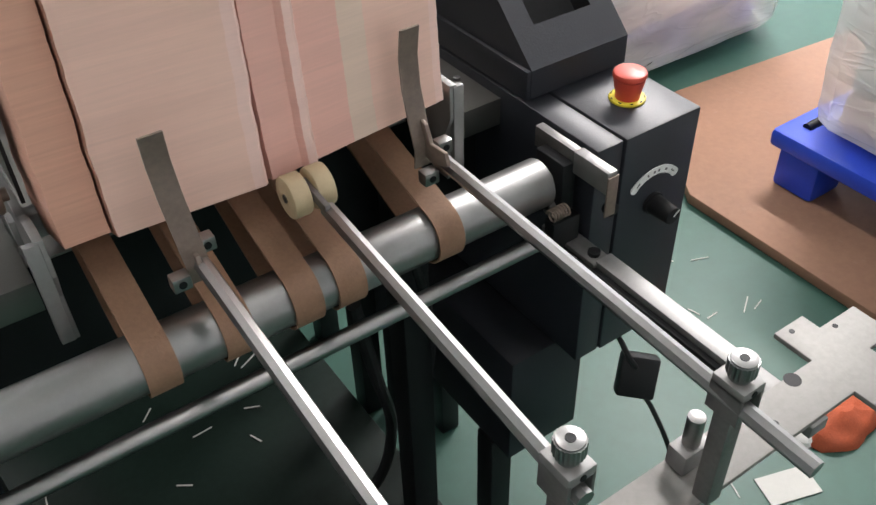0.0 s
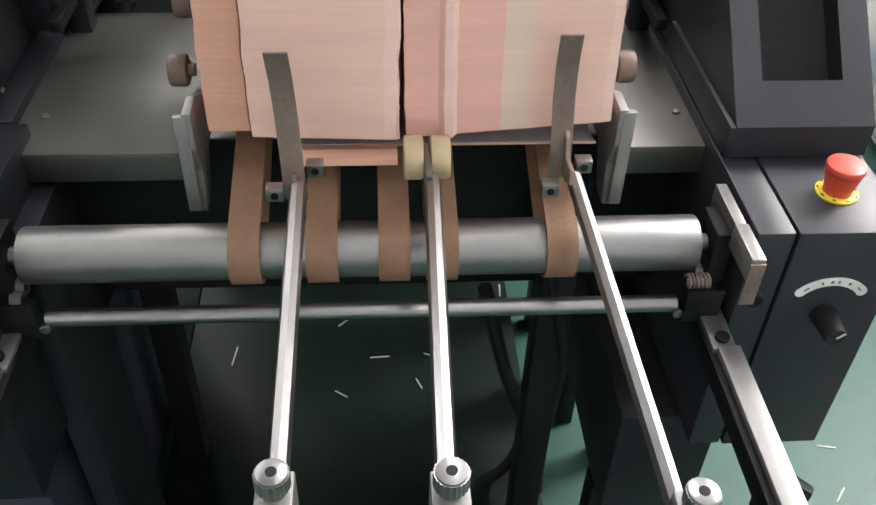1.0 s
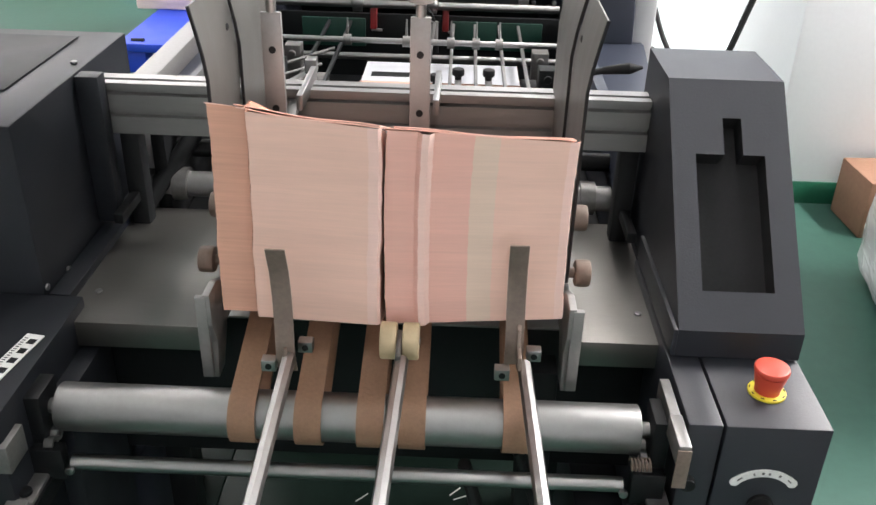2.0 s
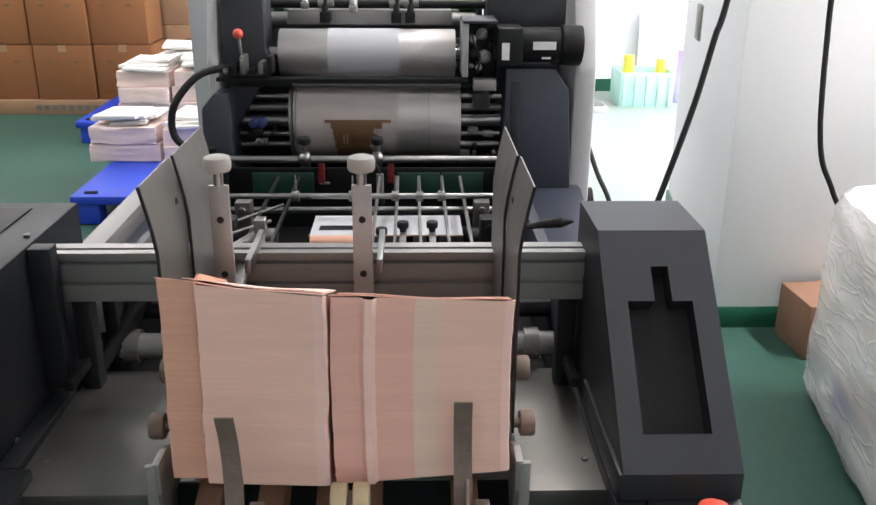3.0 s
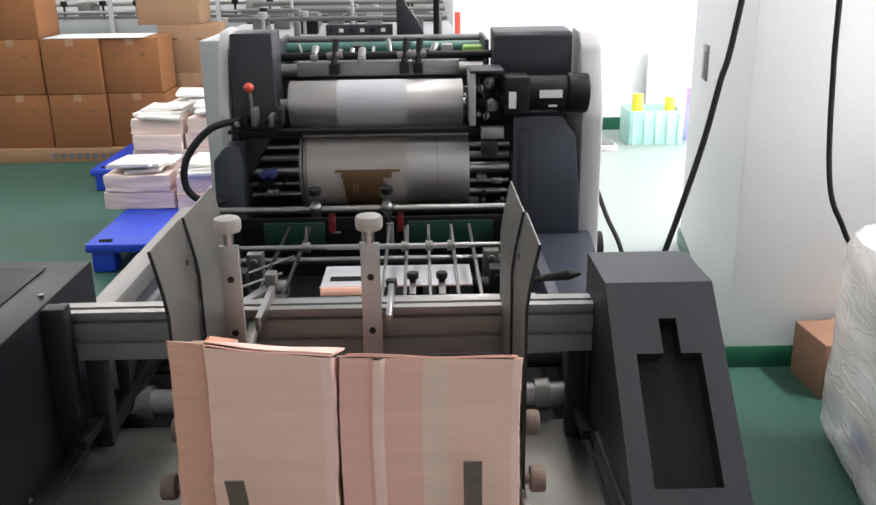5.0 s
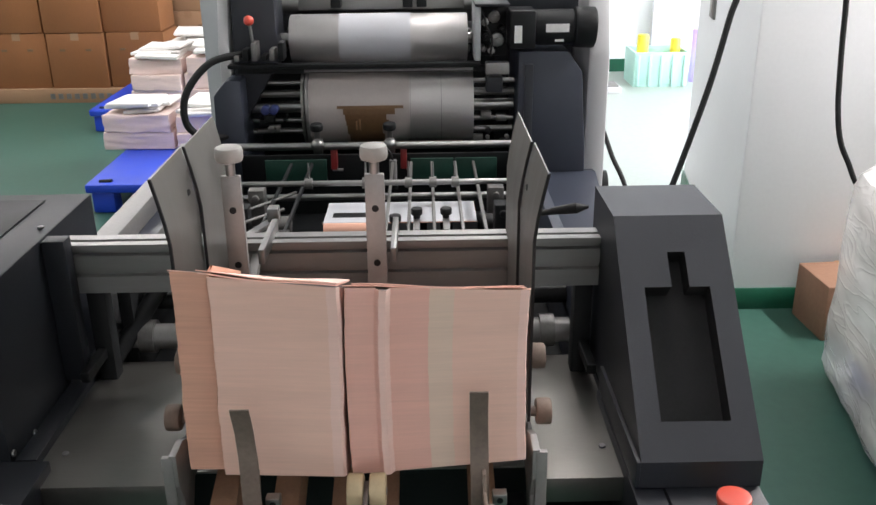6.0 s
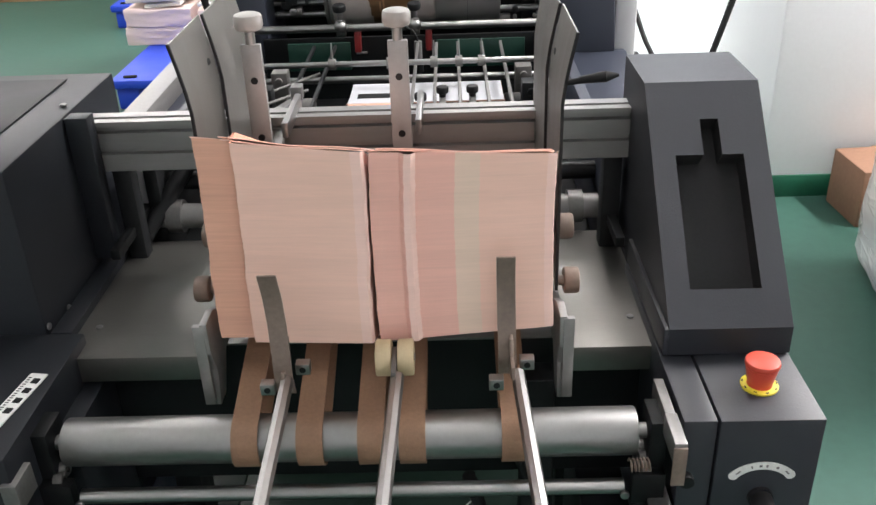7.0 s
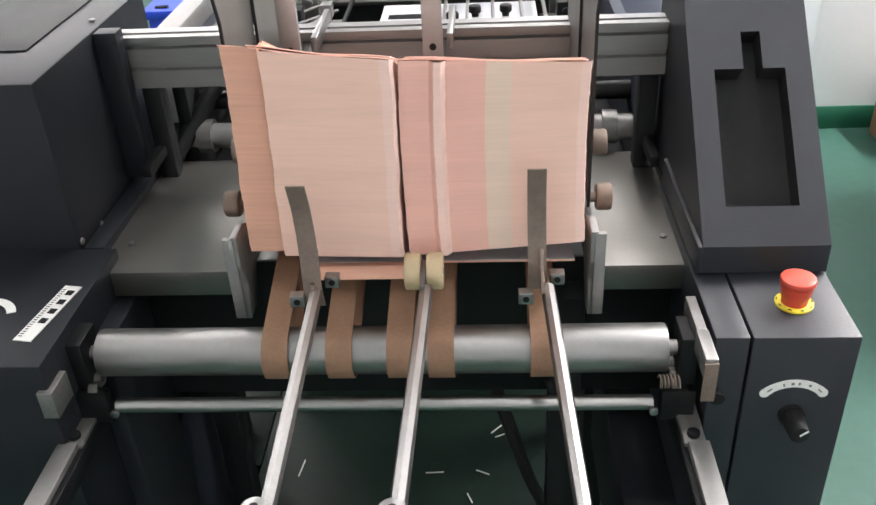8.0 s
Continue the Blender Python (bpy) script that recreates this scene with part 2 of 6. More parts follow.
def film_wrap():
    """Cloudy stretch film: milky and glossy, half see-through, drawn into long creases."""
    m = bpy.data.materials.new("cloudy_stretch_film")
    m.use_nodes = True
    nt = m.node_tree
    bsdf = nt.nodes["Principled BSDF"]
    bsdf.inputs["Roughness"].default_value = 0.16
    co = nt.nodes.new("ShaderNodeTexCoord")
    mp = nt.nodes.new("ShaderNodeMapping")
    mp.inputs["Scale"].default_value = (1.2, 1.2, 4.2)
    mp.inputs["Rotation"].default_value = (0.9, 0.55, 0.0)
    nt.links.new(co.outputs["Object"], mp.inputs[0])
    n1 = node(nt, "ShaderNodeTexNoise", Scale=3.6, Detail=1.5, Roughness=0.5, Distortion=0.9)
    n2 = node(nt, "ShaderNodeTexNoise", Scale=1.6, Detail=3.0, Roughness=0.5)
    for n in (n1, n2):
        nt.links.new(mp.outputs[0], n.inputs["Vector"])
    ramp = nt.nodes.new("ShaderNodeValToRGB")
    ramp.color_ramp.elements[0].color, ramp.color_ramp.elements[1].color = (0.80, 0.77, 0.74, 1), (0.95, 0.945, 0.94, 1)
    nt.links.new(n2.outputs["Fac"], ramp.inputs[0])
    nt.links.new(ramp.outputs[0], bsdf.inputs["Base Color"])
    mr = nt.nodes.new("ShaderNodeMapRange")
    mr.inputs["From Min"].default_value, mr.inputs["From Max"].default_value = 0.35, 0.65
    mr.inputs["To Min"].default_value, mr.inputs["To Max"].default_value = 0.45, 0.82
    nt.links.new(n2.outputs["Fac"], mr.inputs[0])
    nt.links.new(mr.outputs[0], bsdf.inputs["Alpha"])
    # sharp ridges where the film is drawn tight
    ridge = nt.nodes.new("ShaderNodeMath")
    ridge.operation = "SUBTRACT"
    ridge.inputs[1].default_value = 0.5
    nt.links.new(n1.outputs["Fac"], ridge.inputs[0])
    fold = nt.nodes.new("ShaderNodeMath")
    fold.operation = "ABSOLUTE"
    nt.links.new(ridge.outputs[0], fold.inputs[0])
    crest = nt.nodes.new("ShaderNodeMapRange")
    crest.inputs["From Max"].default_value = 0.045
    crest.inputs["To Min"].default_value, crest.inputs["To Max"].default_value = 1.0, 0.0
    nt.links.new(fold.outputs[0], crest.inputs[0])
    b = nt.nodes.new("ShaderNodeBump")
    b.inputs["Strength"].default_value, b.inputs["Distance"].default_value = 0.26, 0.008
    nt.links.new(crest.outputs[0], b.inputs["Height"])
    nt.links.new(b.outputs[0], bsdf.inputs["Normal"])
    return m


FILM = film_wrap()


def glowing(name, colour, strength):
    m = bpy.data.materials.new(name)
    m.use_nodes = True
    bsdf = m.node_tree.nodes["Principled BSDF"]
    bsdf.inputs["Base Color"].default_value = (*colour, 1)
    bsdf.inputs["Emission Color"].default_value = (*colour, 1)
    bsdf.inputs["Emission Strength"].default_value = strength
    return m


TUBE_GLOW = glowing("glowing_tube", (1.0, 0.98, 0.94), 7.0)
SKY_GLOW = glowing("bright_daylight_backdrop", (0.95, 0.98, 1.0), 3.0)


# ---- mesh helpers ----
def bm_new():
    return bmesh.new()


def add_box(bm, x0, x1, y0, y1, z0, z1, bevel=0.0, m=None):
    """A box between two corners, with rounded edges; m moves it."""
    made = bmesh.ops.create_cube(bm, size=1.0)["verts"]
    size = (abs(x1 - x0), abs(y1 - y0), abs(z1 - z0))
    mat = Matrix.Translation(((x0 + x1) / 2, (y0 + y1) / 2, (z0 + z1) / 2)) @ Matrix.Diagonal((*size, 1))
    bmesh.ops.transform(bm, matrix=(m @ mat) if m else mat, verts=made)
    if bevel:
        edges = list({e for v in made for e in v.link_edges})
        bmesh.ops.bevel(bm, geom=edges, offset=min(bevel, min(size) * 0.45), segments=2, affect="EDGES", profile=0.5)
    return bm


def add_prism(bm, points, axis, a, b, bevel=0.0):
    """A closed outline of 2D points pushed along an axis from a to b. axis x: points are (y, z); y: (x, z); z: (x, y)."""
    def at(p, v):
        return {"x": (v, p[0], p[1]), "y": (p[0], v, p[1]), "z": (p[0], p[1], v)}[axis]
    lo = [bm.verts.new(at(p, a)) for p in points]
    hi = [bm.verts.new(at(p, b)) for p in points]
    faces = [bm.faces.new(lo), bm.faces.new(hi[::-1])]
    n = len(points)
    for i in range(n):
        faces.append(bm.faces.new((lo[i], hi[i], hi[(i + 1) % n], lo[(i + 1) % n])))
    bmesh.ops.recalc_face_normals(bm, faces=faces)
    if bevel:
        edges = list({e for f in faces for e in f.edges})
        bmesh.ops.bevel(bm, geom=edges, offset=bevel, segments=2, affect="EDGES", profile=0.5)
    return bm


def add_rod(bm, p0, p1, r, seg=20, r2=None, bevel=0.0):
    """A round bar from p0 to p1."""
    p0, p1 = Vector(p0), Vector(p1)
    way = p1 - p0
    made = bmesh.ops.create_cone(bm, cap_ends=True, segments=seg, radius1=r, radius2=r if r2 is None else r2, depth=way.length)["verts"]
    m = Matrix.Translation((p0 + p1) / 2) @ way.to_track_quat("Z", "Y").to_matrix().to_4x4()
    bmesh.ops.transform(bm, matrix=m, verts=made)
    if bevel:
        faces = {f for v in made for f in v.link_faces}
        caps = [f for f in faces if len(f.verts) > 4]
        edges = list({e for f in caps for e in f.edges})
        bmesh.ops.bevel(bm, geom=edges, offset=bevel, segments=2, affect="EDGES", profile=0.5)
    return bm


def add_ring(bm, c, axis, r_in, r_out, width, seg=28):
    """A ring or washer round an axis through c."""
    q = Vector(axis).normalized().to_track_quat("Z", "Y").to_matrix().to_4x4()
    m = Matrix.Translation(c) @ q
    loops = []
    for r, z in ((r_in, -width / 2), (r_out, -width / 2), (r_out, width / 2), (r_in, width / 2)):
        loops.append([bm.verts.new(m @ Vector((r * math.cos(2 * math.pi * i / seg), r * math.sin(2 * math.pi * i / seg), z))) for i in range(seg)])
    faces = []
    for k in range(4):
        a, b = loops[k], loops[(k + 1) % 4]
        for i in range(seg):
            j = (i + 1) % seg
            faces.append(bm.faces.new((a[i], a[j], b[j], b[i])))
    bmesh.ops.recalc_face_normals(bm, faces=faces)
    return bm


def add_tube(bm, points, r, seg=10, closed=False):
    """A round tube along a smooth line through the points."""
    pts = [Vector(p) for p in points]
    fine = []
    n = len(pts)
    for i in range(n - 1):
        a, b, c, d = pts[max(i - 1, 0)], pts[i], pts[i + 1], pts[min(i + 2, n - 1)]
        for s in range(8):
            t = s / 8
            fine.append(0.5 * (2 * b + (c - a) * t + (2 * a - 5 * b + 4 * c - d) * t * t + (3 * b - a - 3 * c + d) * t ** 3))
    fine.append(pts[-1])
    rings = []
    for i, p in enumerate(fine):
        way = (fine[min(i + 1, len(fine) - 1)] - fine[max(i - 1, 0)]).normalized()
        side = way.cross(Vector((0.13, 0.31, 0.94))).normalized()
        up = way.cross(side)
        rings.append([bm.verts.new(p + r * (math.cos(2 * math.pi * k / seg) * side + math.sin(2 * math.pi * k / seg) * up)) for k in range(seg)])
    faces = []
    for a, b in zip(rings, rings[1:]):
        for k in range(seg):
            faces.append(bm.faces.new((a[k], a[(k + 1) % seg], b[(k + 1) % seg], b[k])))
    faces.append(bm.faces.new(rings[0]))
    faces.append(bm.faces.new(rings[-1][::-1]))
    bmesh.ops.recalc_face_normals(bm, faces=faces)
    return bm


def add_band(bm, points, x0, x1, thick):
    """A strap whose middle line runs through (y, z) points, from x0 to x1 wide."""
    n = len(points)
    lines = []
    for side in (1, -1):
        line = []
        for i, p in enumerate(points):
            a, b = points[max(i - 1, 0)], points[min(i + 1, n - 1)]
            t = Vector((b[0] - a[0], b[1] - a[1])).normalized()
            line.append((p[0] - t.y * side * thick / 2, p[1] + t.x * side * thick / 2))
        lines.append(line)
    outline = lines[0] + lines[1][::-1]
    lo = [bm.verts.new((x0, y, z)) for y, z in outline]
    hi = [bm.verts.new((x1, y, z)) for y, z in outline]
    m, faces = len(outline), []
    for i in range(m):
        faces.append(bm.faces.new((lo[i], hi[i], hi[(i + 1) % m], lo[(i + 1) % m])))
    for i in range(n - 1):
        faces.append(bm.faces.new((lo[i], lo[i + 1], lo[m - 2 - i], lo[m - 1 - i])))
        faces.append(bm.faces.new((hi[i + 1], hi[i], hi[m - 1 - i], hi[m - 2 - i])))
    bmesh.ops.recalc_face_normals(bm, faces=faces)
    return bm


def smooth_by_angle(me, degrees=35):
    bm = bmesh.new()
    bm.from_mesh(me)
    lim = radians(degrees)
    for f in bm.faces:
        f.smooth = True
    for e in bm.edges:
        e.smooth = len(e.link_faces) == 2 and e.calc_face_angle(0.0) < lim
    bm.to_mesh(me)
    bm.free()


def thing(name, at, label, category, group="", kind=""):
    """An Empty at the base of a thing, which parents its parts."""
    ob = new(name)
    ob.empty_display_size = 0.05
    ob.location = at
    return tagged(ob, label, category, group, kind)


def base_of(ob):
    v = Vector((0, 0, 0))
    while ob:
        v += ob.location
        ob = ob.parent
    return v


def part(name, bm, material, parent, label="", origin=None, kind=""):
    """Links a bmesh, given in the world's coordinates, as one mesh object under a thing or part."""
    me = bpy.data.meshes.new(name)
    home = Vector(origin) if origin else base_of(parent)
    bmesh.ops.translate(bm, verts=bm.verts, vec=-home)
    bm.to_mesh(me)
    bm.free()
    me.materials.append(material)
    smooth_by_angle(me)
    ob = new(name, me)
    ob.parent = parent
    if origin:
        ob.location = home - base_of(parent)
    return tagged(ob, label=label, kind=kind)


def solo(name, bm, material, at, label, category, group="", kind=""):
    """A thing that is one mesh."""
    me = bpy.data.meshes.new(name)
    bmesh.ops.translate(bm, verts=bm.verts, vec=-Vector(at))
    bm.to_mesh(me)
    bm.free()
    me.materials.append(material)
    smooth_by_angle(me)
    ob = new(name, me)
    ob.location = at
    return tagged(ob, label, category, group, kind)


# ---- the hall ----
X0, X1, Y0, Y1, ZC = HALL
YF = 11.5                                # far wall of the bay behind the cartons


def floor():
    bm = bm_new()
    add_box(bm, X0 - 0.2, X1 + 0.2, Y0 - 0.2, YF + 0.2, -0.2, 0.0)
    return solo("floor", bm, FLOOR, (0, 0, 0), "green painted workshop floor, scuffed and slightly glossy", "floor", kind="structure")


def glare_floor():
    """Thin pale sheet on the far floor: daylight glare put into its colour."""
    bm = bm_new()
    add_box(bm, 0.64, X1, 2.45, Y1 - 0.013, 0.0002, 0.004)
    return solo("floor_far", bm, GLARE_FLOOR, (2.8, 5.3, 0), "far floor with pale daylight glare painted in and green patches", "floor", kind="structure")


def ceiling():
    bm = bm_new()
    add_box(bm, X0 - 0.2, X1 + 0.2, Y0 - 0.2, YF + 0.2, ZC, ZC + 0.2)
    return solo("ceiling", bm, CEILING, (0, 0, ZC), "plain pale ceiling of the workshop", "ceiling", kind="structure")


def walls():
    spans = {"wall_north": (0.40, X1 + 0.2, Y1, Y1 + 0.2), "wall_far": (X0 - 0.2, 0.60, YF, YF + 0.2), "wall_return": (0.40, 0.60, Y1 + 0.2, YF), "wall_south": (X0 - 0.2, X1 + 0.2, Y0 - 0.2, Y0), "wall_west": (X0 - 0.2, X0, Y0, YF)}
    for name, (a, b, c, d) in spans.items():
        bm = bm_new()
        add_box(bm, a, b, c, d, 0, ZC)
        solo(name, bm, WALL, ((a + b) / 2, (c + d) / 2, 0), "white painted workshop wall", "wall", kind="structure")
    # the east wall, out of view, is pierced by one added wide window
    bm = bm_new()
    holes = [(3.85, 6.35)]
    edge = Y0
    for a, b in holes:
        add_box(bm, X1, X1 + 0.2, edge, a, 0, ZC)
        add_box(bm, X1, X1 + 0.2, a, b, 0, 0.95)
        add_box(bm, X1, X1 + 0.2, a, b, 2.55, ZC)
        edge = b
    add_box(bm, X1, X1 + 0.2, edge, Y1, 0, ZC)
    solo("wall_east", bm, WALL, (X1, 0, 0), "white painted workshop wall with one wide window opening", "wall", kind="structure")
    for n, (a, b) in enumerate(holes, 1):
        win = thing(f"window_{n}", (X1 + 0.1, (a + b) / 2, 0.95), "unseen wide aluminium window added to let bright daylight in", "window", kind="structure")
        for name, box in (("frame_bottom", (a, b, 0.95, 1.0)), ("frame_top", (a, b, 2.5, 2.55)), ("frame_side", (a, a + 0.05, 1.0, 2.5)), ("frame_side", (b - 0.05, b, 1.0, 2.5)), ("mullion", ((a + b) / 2 - 0.03, (a + b) / 2 + 0.03, 1.0, 2.5))):
            fb = bm_new()
            add_box(fb, X1 + 0.07, X1 + 0.13, box[0], box[1], box[2], box[3], 0.004)
            part(name, fb, ALUMINIUM, win)
        back = bm_new()
        add_box(back, X1 + 0.55, X1 + 0.57, a - 0.6, b + 0.6, 0.6, 2.9)
        solo(f"backdrop_{n}", back, SKY_GLOW, (X1 + 0.56, (a + b) / 2, 0.6), "bright hazy daylight outside the window", "backdrop", kind="structure")
    # skirting
    for name, box in (("baseboard_north", (0.40, X1, Y1 - 0.012, Y1)), ("baseboard_far", (X0, 0.40, YF - 0.012, YF)), ("baseboard_west", (X0, X0 + 0.012, Y0, YF - 0.012))):
        bm = bm_new()
        add_box(bm, box[0], box[1], box[2], box[3], 0, 0.11, 0.003)
        solo(name, bm, SKIRT, (box[0], box[2], 0), "dark green painted skirting along the wall", "skirting", kind="structure")


def pier():
    """The thick white wall pier beside the machine, with its green skirting and a socket plate."""
    foot = [(1.215, 2.20), (3.1, 2.20), (3.1, 3.70), (1.465, 3.70)]
    bm = bm_new()
    add_prism(bm, foot, "z", 0, ZC, 0.012)
    solo("wall_pier", bm, WALL, (1.3, 2.9, 0), "thick white plastered wall pier with rounded corners", "wall", kind="structure")
    bm = bm_new()
    add_prism(bm, [(1.205, 2.19), (3.1, 2.19), (3.1, 2.2), (1.215, 2.2)], "z", 0, 0.082, 0.002)
    add_prism(bm, [(1.205, 2.19), (1.215, 2.2), (1.465, 3.7), (1.453, 3.7)], "z", 0, 0.082, 0.002)
    solo("baseboard_pier", bm, SKIRT, (1.3, 2.2, 0), "dark green painted skirting round the white pier", "skirting", kind="structure")
    sock = thing("socket_plate", (1.39, 3.22, 0.90), "grey metal socket plate on the white pier", "socket")
    m = Matrix.Translation((1.384, 3.22, 0.985)) @ Euler((0, 0, math.atan2(1.5, 0.25))).to_matrix().to_4x4()
    bm = bm_new()
    add_box(bm, -0.06, 0.06, -0.006, 0.010, -0.075, 0.075, 0.004, m)
    part("plate", bm, ALUMINIUM, sock)
    bm = bm_new()
    add_box(bm, -0.03, 0.03, 0.008, 0.014, -0.05, 0.05, 0.003, m)
    part("insert", bm, WHITE_PLASTIC, sock)


def tube_lights():
    first = None
    for tx, ty in TUBES:
        if first is None:
            first = thing("tube_light", (tx, ty, ZC), "white batten ceiling light with a glowing tube", "ceiling light", "ceiling tube lights")
            bm = bm_new()
            add_box(bm, tx - 0.07, tx + 0.07, ty - 0.64, ty + 0.64, ZC - 0.07, ZC - 0.002, 0.006)
            part("housing", bm, WHITE_PAINT, first)
            bm = bm_new()
            add_rod(bm, (tx, ty - 0.6, ZC - 0.10), (tx, ty + 0.6, ZC - 0.10), 0.018)
            part("tube", bm, TUBE_GLOW, first)
        else:
            copy_thing(first, pose(tx, ty, ZC))


floor()
glare_floor()
ceiling()
walls()
pier()
tube_lights()


# ---- the feeder: side cabinets ----
def right_cabinet():
    cab = thing("control_cabinet", (0.44, 0.15, 0.487), "dark slate control cabinet with sloping console and red stop button", "control cabinet")
    # sloping console with its deep tray
    y0, z0, y1, z1 = 0.075, 0.829, 0.299, 1.043
    xa, xb = 0.357, 0.495
    bm = bm_new()
    slope = Vector((0, y1 - y0, z1 - z0)).normalized()
    nrm = Vector((0, -slope.z, slope.y))
    def on(x, s, d=0.0):
        p = Vector((x, y0, z0)) + slope * s + nrm * d
        return p
    length = math.hypot(y1 - y0, z1 - z0)
    s0, s1, s2 = 0.046, 0.212, 0.259                # tray foot, tray head, notch head
    t0, t1, n0, n1 = 0.385, 0.4655, 0.4185, 0.4405      # tray and notch, in x
    deep = -0.028
    xs, ss = [xa, t0, n0, n1, t1, xb], [0, s0, s1, s2, length]
    grid = {(i, j): bm.verts.new(on(x, s)) for i, x in enumerate(xs) for j, s in enumerate(ss)}
    holes = {(1, 1), (2, 1), (3, 1), (2, 2)}
    for i in range(5):
        for j in range(4):
            if (i, j) not in holes:
                bm.faces.new((grid[i, j], grid[i + 1, j], grid[i + 1, j + 1], grid[i, j + 1]))
    well = bm_new()
    rim = {k: well.verts.new(grid[k].co) for i, j in holes for k in ((i, j), (i + 1, j), (i + 1, j + 1), (i, j + 1))}
    low = {k: well.verts.new(on(xs[k[0]], ss[k[1]], deep)) for k in rim}
    for i, j in holes:
        well.faces.new((low[i, j], low[i + 1, j], low[i + 1, j + 1], low[i, j + 1]))
        for (a, b), nb in ((((i, j), (i + 1, j)), (i, j - 1)), (((i + 1, j), (i + 1, j + 1)), (i + 1, j)), (((i + 1, j + 1), (i, j + 1)), (i, j + 1)), (((i, j + 1), (i, j)), (i - 1, j))):
            if nb not in holes:
                well.faces.new((rim[a], rim[b], low[b], low[a]))
    # sides, top, back and lip close the shell
    zb, yb = 0.795, 0.425
    outer = {}
    for i in (0, 5):
        for key, p in (("lip", (y0, zb)), ("tb", (yb, z1)), ("bb", (yb, zb))):
            outer[i, key] = bm.verts.new((xs[i], *p))
    foot = [grid[i, 0] for i in range(6)]
    head = [grid[i, 4] for i in range(6)]
    bm.faces.new(foot + [outer[5, "lip"], outer[0, "lip"]])
    bm.faces.new(head + [outer[5, "tb"], outer[0, "tb"]])
    bm.faces.new((outer[0, "tb"], outer[5, "tb"], outer[5, "bb"], outer[0, "bb"]))
    bm.faces.new((outer[0, "lip"], outer[5, "lip"], outer[5, "bb"], outer[0, "bb"]))
    for i in (0, 5):
        bm.faces.new([grid[i, j] for j in range(5)] + [outer[i, "tb"], outer[i, "bb"], outer[i, "lip"]])
    bmesh.ops.recalc_face_normals(bm, faces=bm.faces)
    part("console", bm, SLATE, cab, "sloping console with a deep empty tray")
    part("tray", well, TRAY_BLACK, cab, "deep dark empty tray")
    # box with the stop button, in two shells parted by a seam
    bm = bm_new()
    add_prism(bm, [(-0.042, 0.793), (0.30, 0.793), (0.30, 0.487), (-0.042, 0.487)], "x", 0.3875, 0.495, 0.0022)
    body = part("switch_box", bm, SLATE, cab, "dark steel switch box with vertical front")
    bm = bm_new()
    add_box(bm, 0.350, 0.3855, -0.040, 0.30, 0.487, 0.792, 0.0022)
    part("inner_shell", bm, SLATE, cab)
    bm = bm_new()
    add_box(bm, 0.352, 0.494, 0.076, 0.30, 0.7935, 0.8285, 0.002)
    part("console_foot", bm, SLATE, cab)
    # mushroom stop button
    c = Vector((0.4435, 0.017, 0.793))
    bm = bm_new()
    add_rod(bm, c, c + Vector((0, 0, 0.003)), 0.0200, 32, bevel=0.001)
    ringp = part("warning_ring", bm, YELLOW, cab, "yellow ring under the stop button")
    bm = bm_new()
    add_rod(bm, c + Vector((0, 0, 0.003)), c + Vector((0, 0, 0.008)), 0.0135, 28)
    add_rod(bm, c + Vector((0, 0, 0.008)), c + Vector((0, 0, 0.026)), 0.0138, 32, r2=0.0175)
    add_rod(bm, c + Vector((0, 0, 0.026)), c + Vector((0, 0, 0.034)), 0.0185, 32, bevel=0.003)
    part("stop_button", bm, RED, cab, "red mushroom stop button")
    for k in range(9):
        a = 2 * math.pi * k / 9
        bm = bm_new()
        add_box(bm, -0.0018, 0.0018, -0.0006, 0.0006, 0, 0.0006, 0, Matrix.Translation(c + Vector((0.0180 * math.cos(a), 0.0180 * math.sin(a), 0.0031))) @ pose(0, 0, 0, 0, 0, math.degrees(a) + 90))
        part("ring_mark", bm, BLACK, ringp)
    # dial scale: a bent strip with bars
    yf = -0.0435
    cx, cz = 0.4375, 0.697
    bm = bm_new()
    arc = [radians(38 + 104 * k / 16) for k in range(17)]
    ring = [(cx + 0.043 * math.cos(a), cz + 0.004 + 0.038 * math.sin(a)) for a in arc] + [(cx + 0.0325 * math.cos(a), cz + 0.004 + 0.0285 * math.sin(a)) for a in arc[::-1]]
    add_prism(bm, ring, "y", yf, -0.0422)
    for a in (arc[0], arc[-1]):
        c0 = Vector((cx + 0.03775 * math.cos(a), yf, cz + 0.004 + 0.03325 * math.sin(a)))
        add_rod(bm, c0 - Vector((0, 0.0002, 0)), c0 + Vector((0, 0.0012, 0)), 0.0054, 18)
    scale = part("dial_scale", bm, WHITE_MARK, body, "worn white curved dial scale")
    for k, half in enumerate((0.0026, 0.0012, 0.0010, 0.0014, 0.0008, 0.0030)):
        a = radians((46, 66, 84, 94, 108, 132)[k])
        bm = bm_new()
